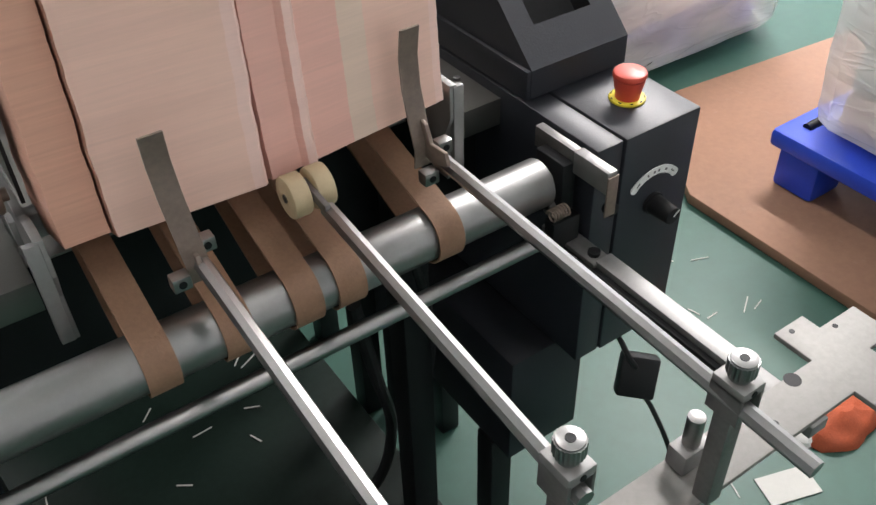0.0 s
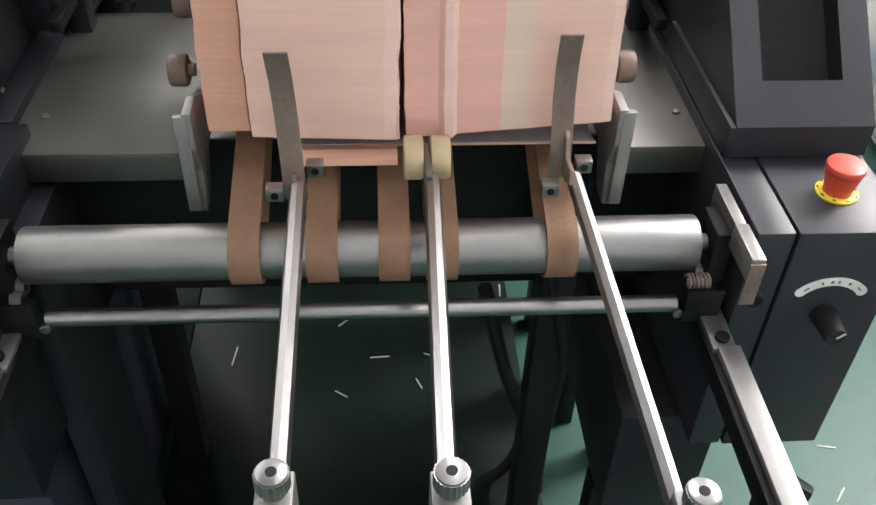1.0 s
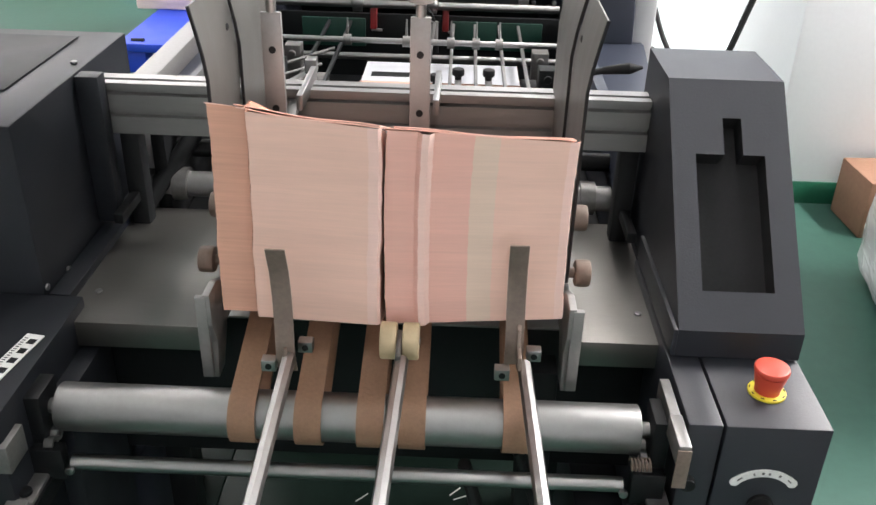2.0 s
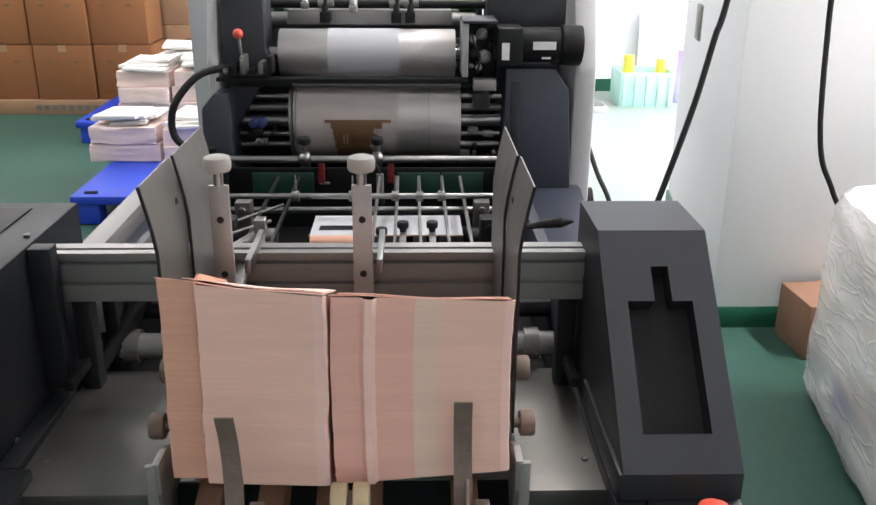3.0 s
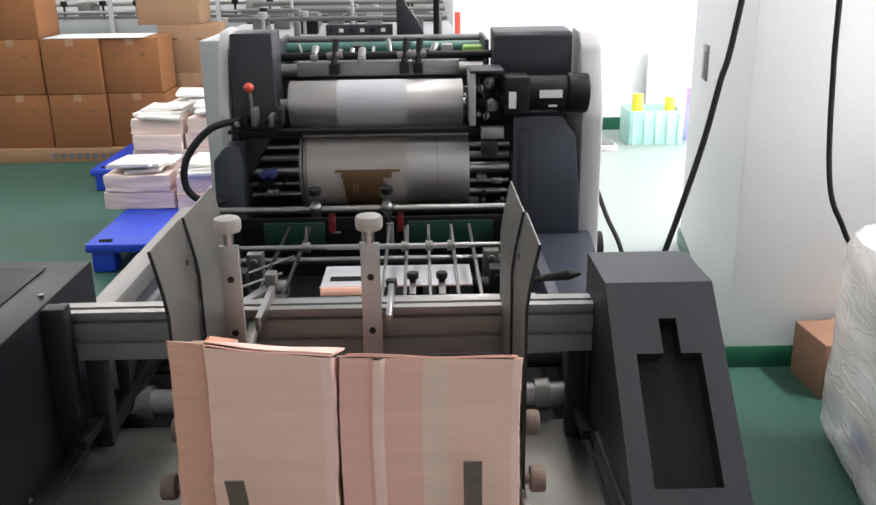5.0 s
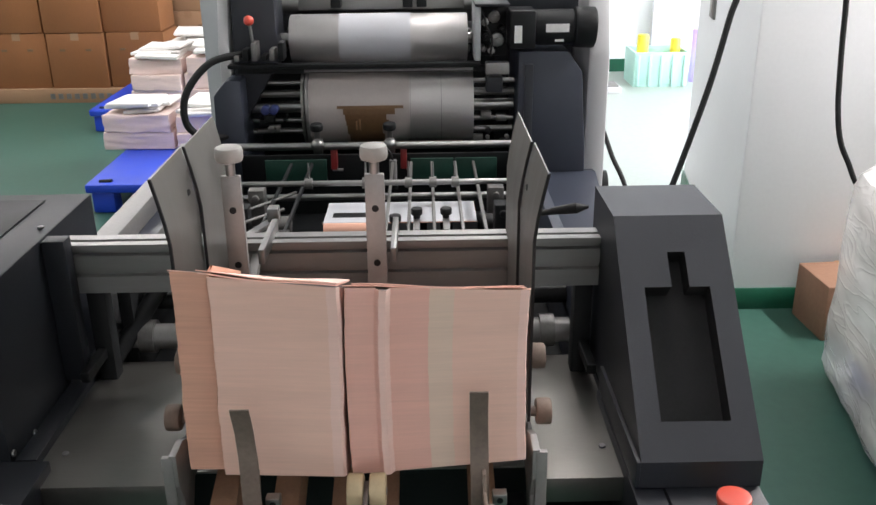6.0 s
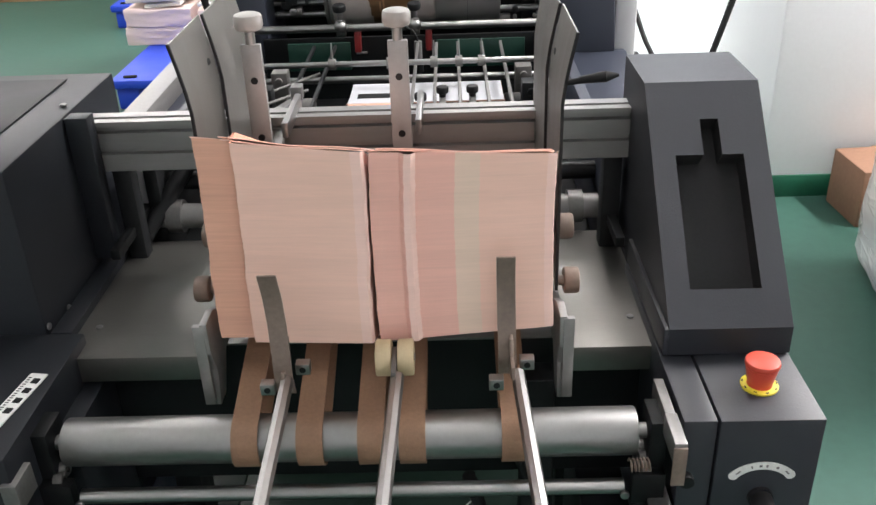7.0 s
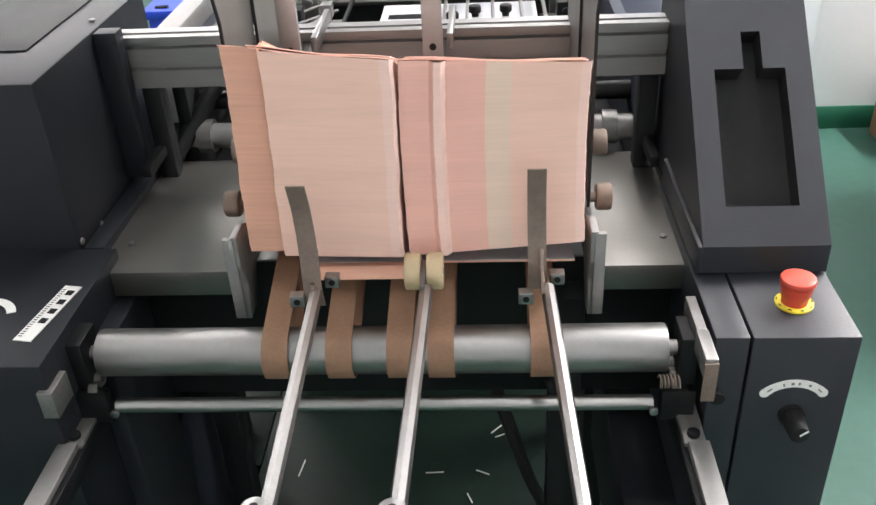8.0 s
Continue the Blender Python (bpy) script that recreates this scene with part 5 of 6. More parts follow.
    for k in range(16):
        x = rnd.choice((-1, 1))
        px = rnd.uniform(-0.29, -0.18) if x < 0 else rnd.uniform(0.245, 0.325)
        pz, py = rnd.uniform(0.86, 0.94), rnd.uniform(1.30, 1.36)
        bm = bm_new()
        if k % 3:
            add_rod(bm, (px, py, pz), (px, py - 0.012, pz), rnd.uniform(0.004, 0.009), 12, bevel=0.001)
        else:
            add_box(bm, px - 0.012, px + 0.012, py - 0.01, py + 0.01, pz - 0.008, pz + 0.008, 0.001)
        part("fitting", bm, rnd.choice((STEEL, STEEL_DARK, BLACK, ALUMINIUM)), u)
    for k in range(2):
        bm = bm_new()
        add_rod(bm, (-0.245 + 0.02 * k, 1.30, 0.965), (-0.245 + 0.02 * k, 1.27, 0.965), 0.010, 20, bevel=0.002)
        part("hydraulic_cap", bm, DARK_BLUE, u, "blue round cap")
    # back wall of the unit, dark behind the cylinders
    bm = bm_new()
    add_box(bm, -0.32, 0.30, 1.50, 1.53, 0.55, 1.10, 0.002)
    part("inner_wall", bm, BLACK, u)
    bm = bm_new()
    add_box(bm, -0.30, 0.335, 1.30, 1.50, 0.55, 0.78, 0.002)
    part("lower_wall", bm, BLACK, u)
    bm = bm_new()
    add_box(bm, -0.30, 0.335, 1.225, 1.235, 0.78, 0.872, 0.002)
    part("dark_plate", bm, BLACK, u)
    for x0, x1 in ((-0.245, -0.105), (0.088, 0.185), (0.190, 0.285)):
        bm = bm_new()
        add_box(bm, x0, x1, 1.218, 1.2245, 0.80, 0.862, 0.001)
        part("green_board", bm, GREEN_BOARD, u, "dark green enamelled plate")
    for x in (0.09, 0.145, 0.20, -0.20, -0.08):
        bm = bm_new()
        add_box(bm, x - 0.012, x + 0.012, 1.219, 1.225, 0.835, 0.840, 0.0005)
        part("plate_mark", bm, ALUMINIUM, u)
    # front bar with clamps
    bm = bm_new()
    add_rod(bm, (-0.345, 1.19, 0.902), (0.315, 1.19, 0.902), 0.0085, 18)
    bar = part("front_bar", bm, STEEL, u, "bright round front bar")
    for x in (-0.118, 0.043):
        bm = bm_new()
        add_ring(bm, (x, 1.19, 0.902), (1, 0, 0), 0.0085, 0.017, 0.020, 22)
        add_rod(bm, (x, 1.186, 0.912), (x, 1.182, 0.948), 0.0065, 14)
        bmesh.ops.create_icosphere(bm, subdivisions=2, radius=0.015, matrix=Matrix.Translation((x, 1.180, 0.908)))
        part("clamp", bm, STEEL, bar)
        bm = bm_new()
        add_rod(bm, (x, 1.18, 0.940), (x, 1.178, 0.956), 0.0145, 16, bevel=0.004)
        part("clamp_knob", bm, BLACK, bar)
    bm = bm_new()
    add_rod(bm, (0.049, 1.165, 0.875), (0.049, 1.165, 0.825), 0.0085, 16)
    part("sensor_tube", bm, ALUMINIUM, u)
    bm = bm_new()
    add_rod(bm, (0.049, 1.165, 0.825), (0.049, 1.165, 0.808), 0.0105, 16)
    part("sensor_tip", bm, BLACK, u)
    bm = bm_new()
    add_tube(bm, [(0.022, 1.17, 0.905), (0.036, 1.165, 0.90), (0.046, 1.165, 0.885), (0.049, 1.165, 0.872)], 0.0025, 8)
    part("sensor_lead", bm, BLACK_RUBBER, u)
    for x in (-0.085, 0.072):
        bm = bm_new()
        add_box(bm, x - 0.007, x + 0.007, 1.195, 1.215, 0.845, 0.892, 0.002)
        part("red_tab", bm, DARK_RED, u, "red plastic tab")
    # red-topped lever on the left
    bm = bm_new()
    add_rod(bm, (-0.262, 1.29, 1.105), (-0.266, 1.285, 1.160), 0.0035, 10)
    part("lever", bm, STEEL, u)
    bm = bm_new()
    bmesh.ops.create_icosphere(bm, subdivisions=3, radius=0.0115, matrix=Matrix.Translation((-0.267, 1.284, 1.166)))
    part("lever_ball", bm, RED, u, "red ball grip")
    for k in range(6):
        bm = bm_new()
        add_box(bm, -0.305 + 0.02 * k, -0.293 + 0.02 * k, 1.27, 1.32, 1.078, 1.09 + 0.014 * (k % 3), 0.002)
        part("valve", bm, BLACK if k % 2 else STEEL_DARK, u)
    bm = bm_new()
    add_box(bm, -0.325, 0.25, 1.29, 1.32, 1.058, 1.066, 0.001)
    part("ledge", bm, BLACK, u)
    # bars, boxes and nozzles above
    for y, z, r, mat in ((1.485, 1.213, 0.010, BLACK), (1.70, 1.212, 0.016, TEAL_BAR), (1.64, 1.190, 0.010, TEAL_BAR), (1.58, 1.165, 0.02, ALU_PROFILE), (1.74, 1.232, 0.010, STEEL_DARK)):
        bm = bm_new()
        add_rod(bm, (-0.24, y, z), (0.30, y, z), r, 18)
        part("upper_bar", bm, mat, u)
    bm = bm_new()
    add_box(bm, -0.18, 0.22, 1.47, 1.56, 1.165, 1.20, 0.003)
    part("ink_duct", bm, ALU_PROFILE, u, "grey ink duct")
    for x in (-0.085, 0.118, 0.085):
        bm = bm_new()
        add_box(bm, x - 0.012, x + 0.012, 1.42, 1.47, 1.175, 1.20, 0.002)
        add_rod(bm, (x, 1.43, 1.20), (x + 0.006, 1.45, 1.255), 0.008, 12)
        part("nozzle", bm, BLACK, u)
        bm = bm_new()
        add_rod(bm, (x - 0.016, 1.44, 1.215), (x + 0.02, 1.44, 1.222), 0.010, 14, bevel=0.001)
        part("nozzle_valve", bm, STEEL_DARK, u)
    for k in range(9):
        x = -0.20 + 0.055 * k + rnd.uniform(-0.01, 0.01)
        bm = bm_new()
        add_box(bm, x - 0.014, x + 0.014, 1.60, 1.66, 1.165, 1.19 + 0.012 * (k % 4), 0.002)
        part("block", bm, rnd.choice((BLACK, TEAL_BAR, STEEL_DARK, ALUMINIUM)), u)
    # end cheeks that carry the upper bars, and the low rear wall
    for x in (-0.24, 0.292):
        bm = bm_new()
        add_box(bm, x - 0.006, x + 0.006, 1.525, 1.76, 1.10, 1.245, 0.003)
        part("cheek", bm, SLATE, u)
    bm = bm_new()
    add_box(bm, -0.234, 0.286, 1.74, 1.76, 1.10, 1.188, 0.002)
    part("rear_wall", bm, ALU_PROFILE, u)
    for k in range(10):
        x = -0.17 + 0.036 * k + rnd.uniform(-0.008, 0.008)
        bm = bm_new()
        y, z = rnd.uniform(1.45, 1.60), rnd.uniform(1.175, 1.215)
        add_rod(bm, (x, y, z), (x + rnd.uniform(-0.02, 0.02), y + 0.02, z + rnd.uniform(0.015, 0.05)), rnd.uniform(0.004, 0.010), 12, bevel=0.001)
        add_box(bm, x - 0.010, x + 0.010, y - 0.012, y + 0.012, z - 0.012, z + 0.004, 0.002)
        part("ink_key", bm, rnd.choice((BLACK, STEEL_DARK, ALUMINIUM, STEEL)), u)
    bm = bm_new()
    add_rod(bm, (0.17, 1.75, 1.10), (0.17, 1.75, 1.75), 0.009, 14)
    part("mast", bm, BLACK, u)
    bm = bm_new()
    add_box(bm, -0.32, 0.50, 1.54, 1.79, 0.0, 1.098, 0.01)
    part("core", bm, SLATE, u)
    bm = bm_new()
    add_ring(bm, (0.60, 1.56, 0.685), (1, 0, 0), 0.026, 0.040, 0.020, 32)
    add_rod(bm, (0.556, 1.56, 0.685), (0.606, 1.56, 0.685), 0.010, 16)
    add_box(bm, 0.594, 0.604, 1.532, 1.588, 0.680, 0.690, 0.001)
    part("hand_wheel", bm, BLACK_RUBBER, u, "black hand wheel on the side cover")
    bm = bm_new()
    add_tube(bm, [(0.556, 1.70, 0.90), (0.60, 1.68, 0.85), (0.635, 1.62, 0.75), (0.67, 1.56, 0.66), (0.71, 1.52, 0.45), (0.72, 1.50, 0.10), (0.70, 1.52, 0.01)], 0.0065, 10)
    part("supply_lead", bm, BLACK_RUBBER, u, "thick black supply lead")
    bm = bm_new()
    add_box(bm, 0.556, 0.60, 1.60, 1.64, 0.735, 0.765, 0.003)
    part("junction_box", bm, WHITE_PAINT, u)
    # hose on the left
    bm = bm_new()
    add_tube(bm, [(-0.29, 1.30, 1.09), (-0.36, 1.27, 1.075), (-0.415, 1.25, 1.01), (-0.42, 1.25, 0.94), (-0.375, 1.26, 0.905), (-0.31, 1.29, 0.91)], 0.0085, 10)
    part("hose", bm, BLACK_RUBBER, u, "black looped hose")
    # main cylinder, which turns: steel drum, blanket sheet and orange tape
    origin = (0.04, CYL_Y, CYL_Z)
    bm = bm_new()
    add_rod(bm, (-0.150, CYL_Y, CYL_Z), (0.236, CYL_Y, CYL_Z), CYL_R, 64, bevel=0.002)
    cyl = part("plate_cylinder", bm, CYL_STEEL, u, "polished steel plate cylinder", origin=origin)

    def patch(name, x0, x1, a0, a1, mat, lift, label, notch=(), owner=None):
        pb = bm_new()
        n = max(3, int(abs(a1 - a0) / 4))
        steps = [a0 + (a1 - a0) * i / n for i in range(n + 1)]
        for i in range(n):
            mid = (steps[i] + steps[i + 1]) / 2
            xa, xb = x0, x1
            for lo, hi, cut_a, cut_b in notch:
                if lo <= mid < hi:
                    xa, xb = x0 + cut_a, x1 - cut_b
            quad = []
            for x, a in ((xa, steps[i]), (xb, steps[i]), (xb, steps[i + 1]), (xa, steps[i + 1])):
                rr = CYL_R + lift
                quad.append(pb.verts.new((x, CYL_Y - rr * math.cos(radians(a)), CYL_Z + rr * math.sin(radians(a)))))
            pb.faces.new(quad)
        bmesh.ops.remove_doubles(pb, verts=pb.verts, dist=0.0001)
        bmesh.ops.solidify(pb, geom=pb.faces[:], thickness=0.001)
        return part(name, pb, mat, owner or cyl, label)
    patch("blanket_sheet", -0.147, 0.086, -180, 180, BLANKET, 0.0006, "beige-grey blanket sheet on the cylinder")
    for x in (0.088, 0.160):
        patch("plate_edge", x, x + 0.0008, -180, 180, STEEL_DARK, 0.0006, "thin dark plate edge")
    for x0, x1, top in ((-0.085, -0.045, 14), (0.038, 0.078, 14), (-0.0448, 0.0378, 2)):
        patch("orange_tape", x0, x1, -12, top, ORANGE_TAPE, 0.0020, "orange adhesive tape")
    patch("tape_slot", -0.040, 0.033, 11, 13, BLACK, 0.0020, "dark slot between the tapes")
    # still patch that paints a brown carton's reflection before the turning cylinder
    patch("carton_reflection", -0.082, 0.072, -62, 9, BROWN_PRINT_REFLECTION, 0.0045, "painted brown reflection with a stepped edge",
          ((-62, -36, 0.026, 0.046), (-36, -22, 0.022, 0.050), (-22, -12, 0.020, 0.034), (-12, -4, 0.018, 0.040), (-4, 3, 0.014, 0.020), (3, 6, 0.008, 0.006)), owner=u)
    for dx in (0.0, 0.008):
        patch("card_mark", -0.040 + dx, -0.036 + dx, -28, -13 + 300 * dx, CARTON_PALE, 0.0058, "pale mark in the painted reflection", owner=u)
    return cyl


CYLINDER = printing_unit()


def delivery_unit():
    """Pale machine behind the printing unit: low flat top, dark slot, raised rear box and a slanting guard."""
    d = thing("delivery_unit", (-0.2, 2.7, 0.0), "pale grey delivery machine with flat top and dark slanting guard", "machine")
    bm = bm_new()
    add_box(bm, -0.62, 0.25, 2.32, 3.10, 0.0, 1.186, 0.008)
    part("body", bm, PALE_GREY, d)
    bm = bm_new()
    add_box(bm, -0.60, 0.22, 3.102, 3.16, 0.60, 1.216, 0.003)
    part("slot", bm, BLACK, d, "dark delivery slot")
    bm = bm_new()
    add_box(bm, -0.45, 0.03, 3.17, 3.50, 0.0, 1.33, 0.008)
    part("rear_box", bm, PALE_GREY, d)
    rnd = random.Random(17)
    for k in range(18):
        x, y = rnd.uniform(-0.5, 0.2), rnd.uniform(2.45, 3.05)
        bm = bm_new()
        if k % 2:
            add_box(bm, x - 0.03, x + 0.03, y - 0.02, y + 0.02, 1.186, 1.20 + rnd.uniform(0.01, 0.06), 0.004)
        else:
            add_rod(bm, (x, y, 1.186), (x, y, 1.25), 0.006, 10)
            add_rod(bm, (x, y, 1.245), (x, y, 1.268), 0.016, 14, bevel=0.003)
        part("fitting", bm, rnd.choice((BLACK, STEEL_DARK, ALUMINIUM, PALE_GREY)), d)
    for y, z in ((2.50, 1.24), (2.75, 1.255), (3.0, 1.27)):
        bm = bm_new()
        add_rod(bm, (-0.55, y, z), (0.22, y, z), 0.009, 12)
        part("cross_rod", bm, STEEL_DARK, d)
    bm = bm_new()
    add_prism(bm, [(0.046, 1.186), (0.143, 1.186), (0.120, 1.235), (0.078, 1.295), (0.060, 1.36), (0.046, 1.36)], "y", 2.33, 2.37, 0.002)
    part("guard", bm, SLATE, d, "dark slanting guard")
    bm = bm_new()
    add_box(bm, -0.20, 0.03, 2.40, 2.44, 1.186, 1.225, 0.003)
    part("control_strip", bm, SLATE, d)
    for x, y, r, h in ((-0.30, 2.42, 0.012, 0.05), (-0.42, 2.5, 0.018, 0.03), (-0.12, 2.60, 0.006, 0.22), (-0.38, 2.9, 0.006, 0.22), (0.19, 2.40, 0.010, 0.06)):
        bm = bm_new()
        add_rod(bm, (x, y, 1.186), (x, y, 1.186 + h), r, 14, bevel=0.001)
        part("post", bm, STEEL_DARK if r > 0.007 else WHITE_PAINT, d)
    for k in range(6):
        bm = bm_new()
        add_box(bm, -0.19 + 0.036 * k, -0.175 + 0.036 * k, 2.398, 2.4005, 1.20, 1.212, 0.0)
        part("switch", bm, WHITE_MARK if k % 2 else BLACK, d)


delivery_unit()


# ---- cables from the ceiling ----
def cable(points, r, label):
    bm = bm_new()
    add_tube(bm, points, r, 10)
    solo("hanging_cable", bm, BLACK_RUBBER, points[-1], label, "cable", "hanging cables")


cable([(1.24, 1.90, 3.3), (1.17, 1.90, 2.2), (1.051, 1.90, 1.267), (1.015, 1.90, 1.08), (0.978, 1.90, 0.894), (0.93, 1.90, 0.71), (0.884, 1.90, 0.548), (0.80, 1.88, 0.30), (0.72, 1.85, 0.05), (0.68, 1.84, 0.012)], 0.0095, "black cable hanging slantwise from the ceiling to the machine")
cable([(1.30, 1.90, 3.3), (1.33, 1.90, 2.0), (1.344, 1.90, 1.263), (1.352, 1.90, 1.08), (1.362, 1.90, 0.93), (1.376, 1.90, 0.80), (1.40, 1.90, 0.70), (1.448, 1.90, 0.606), (1.50, 1.88, 0.45), (1.49, 1.86, 0.02)], 0.0085, "black cable hanging in a slack curve beside the white pier")


# ---- goods around the machine ----
def pallet(x0, x1, y0, y1, z, label):
    p = thing("plastic_pallet", ((x0 + x1) / 2, (y0 + y1) / 2, z), label, "pallet", "blue pallets")
    bm = bm_new()
    add_box(bm, x0, x1, y0, y1, z + 0.105, z + 0.15, 0.012)
    part("deck", bm, CYAN_BLUE, p)
    for i in range(3):
        for j in range(3):
            cx = x0 + 0.075 + (x1 - x0 - 0.15) * i / 2
            cy = y0 + 0.075 + (y1 - y0 - 0.15) * j / 2
            bm = bm_new()
            add_box(bm, cx - 0.055, cx + 0.055, cy - 0.055, cy + 0.055, z, z + 0.106, 0.012)
            part("foot", bm, CYAN_BLUE, p)
    for y in (y0 + 0.05, y1 - 0.05):
        bm = bm_new()
        add_rod(bm, (x0 + 0.06, y, z + 0.1495), (x0 + 0.12, y, z + 0.1515), 0.012, 12)
        part("grip_hole", bm, BLACK, p)
    return p


def bundle(x0, x1, y0, y1, z0, h, mat, seed, label):
    """A strapped bundle of flat bags: a few uneven layers with a white top."""
    rnd = random.Random(seed)
    b = thing("bag_bundle", ((x0 + x1) / 2, (y0 + y1) / 2, z0), label, "paper bundle", "paper bag bundles")
    n = max(2, int(h / 0.085))
    for i in range(n):
        bm = bm_new()
        d = [rnd.uniform(-0.018, 0.018) for _ in range(4)]
        za, zb = z0 + h * i / n, z0 + h * (i + 1) / n - 0.001
        add_box(bm, x0 + d[0], x1 + d[1], y0 + d[2], y1 + d[3], za, zb, 0.005)
        bmesh.ops.subdivide_edges(bm, edges=[e for e in bm.edges if e.calc_length() > 0.05], cuts=7, use_grid_fill=True)
        for v in bm.verts:
            k = noise.noise(Vector((v.co.x * 14 + seed, v.co.y * 14, v.co.z * 60)))
            c = Vector(((x0 + x1) / 2, (y0 + y1) / 2, v.co.z))
            v.co += (v.co - c).normalized() * 0.008 * k
            if v.co.z > z0 + 0.003:
                v.co.z += 0.010 * noise.noise(Vector((v.co.x * 8, v.co.y * 8, seed + i))) * (1 if i else 0.3)
        part("layer", bm, mat, b)
    for i in range(4):
        bm = bm_new()
        w, l = (x1 - x0) * rnd.uniform(0.26, 0.42), (y1 - y0) * rnd.uniform(0.35, 0.46)
        cx, cy = (x0 + x1) / 2 + (x1 - x0) * rnd.uniform(-0.10, 0.10), (y0 + y1) / 2 + (y1 - y0) * rnd.uniform(-0.2, 0.2)
        add_box(bm, -w, w, -l, l, 0, 0.020, 0.004, pose(cx, cy, z0 + h + 0.004 + 0.013 * i, rnd.uniform(-2, 2), rnd.uniform(-4, 4), rnd.uniform(-9, 9)))
        part("top_sheet", bm, BUNDLE_WHITE, b)
    return b


pallet(-1.51, -0.71, 3.36, 4.36, 0.0, "blue plastic pallet loaded with pink paper bundles")
bundle(-1.60, -1.245, 3.98, 4.32, 0.152, 0.19, BUNDLE_PINK, 1, "pile of pink paper bags with white tops on the blue pallet")
bundle(-1.225, -0.86, 3.98, 4.32, 0.152, 0.18, BUNDLE_PINK, 2, "pile of pink and white paper bags on the blue pallet")
pallet(-2.05, -1.15, 5.0, 5.9, 0.0, "blue plastic pallet loaded with tall pale paper bundles")
bundle(-1.78, -1.44, 5.10, 5.45, 0.152, 0.30, BUNDLE_PINK, 3, "tall pile of pale pink paper bags")
bundle(-1.42, -1.08, 5.10, 5.45, 0.152, 0.31, BUNDLE_PINK, 4, "tall pile of pale paper bags with white tops")
bundle(-1.66, -1.10, 5.50, 5.85, 0.152, 0.34, BUNDLE_WHITE, 6, "pile of white paper at the back")


def carton(x, y, z, w, d, h, mat, label, turn=0.0, group="stacked cartons"):
    c = thing("carton", (x, y, z), label, "carton", group)
    m = pose(x, y, z, 0, 0, turn)
    bm = bm_new()
    add_box(bm, -w / 2, w / 2, -d / 2, d / 2, 0, h, 0.006, m)
    body = part("body", bm, mat, c)
    bm = bm_new()
    add_box(bm, -0.03, 0.03, -d / 2 - 0.0008, d / 2 + 0.0008, h - 0.05, h + 0.0008, 0.0, m)
    part("tape", bm, CARTON_PALE, c, "pale packing tape")
    for dx in (-0.10, 0.09):
        bm = bm_new()
        add_box(bm, dx - 0.02, dx + 0.02, -d / 2 - 0.0012, -d / 2 - 0.0002, h * 0.68, h * 0.72, 0.0, m)
        part("printed_mark", bm, BROWN_PRINT_REFLECTION, c)
    return c


rnd_c = random.Random(11)
board = thing("pallet_board", (-2.6, 6.2, 0.0), "pale printed board under the stacked cartons", "board")
bmx = bm_new()
add_box(bmx, -3.4, -1.55, 5.93, 6.75, 0.0, 0.105, 0.004)
part("sheet", bmx, CARTON_PALE, board)
for k in range(9):
    bmx = bm_new()
    add_box(bmx, -2.66 + 0.06 * k, -2.625 + 0.06 * k, 5.928, 5.9295, 0.03, 0.07, 0.0)
    part("print_bar", bmx, STEEL_DARK, board)
for col in range(4):
    for row in range(3):
        x = -3.29 + 0.432 * col + (0.0 if row < 1 else rnd_c.uniform(-0.015, 0.01))
        if col >= 2 and row == 2:
            continue
        carton(x, 6.16 + rnd_c.uniform(-0.01, 0.02), 0.106 + 0.402 * row, 0.42, 0.40, 0.398, CARTON, "brown corrugated carton stacked in a wall of cartons")
for x, z, h, w in ((-1.70, 0.0, 0.236, 0.46), (-1.70, 0.237, 0.363, 0.45), (-1.69, 0.601, 0.366, 0.45), (-1.82, 0.968, 0.40, 0.48), (-1.18, 0.0, 0.40, 0.43), (-1.18, 0.401, 0.38, 0.43)):
    carton(x, 6.62, z, w, 0.40, h, CARTON_PALE, "pale brown carton stacked behind the brown cartons")


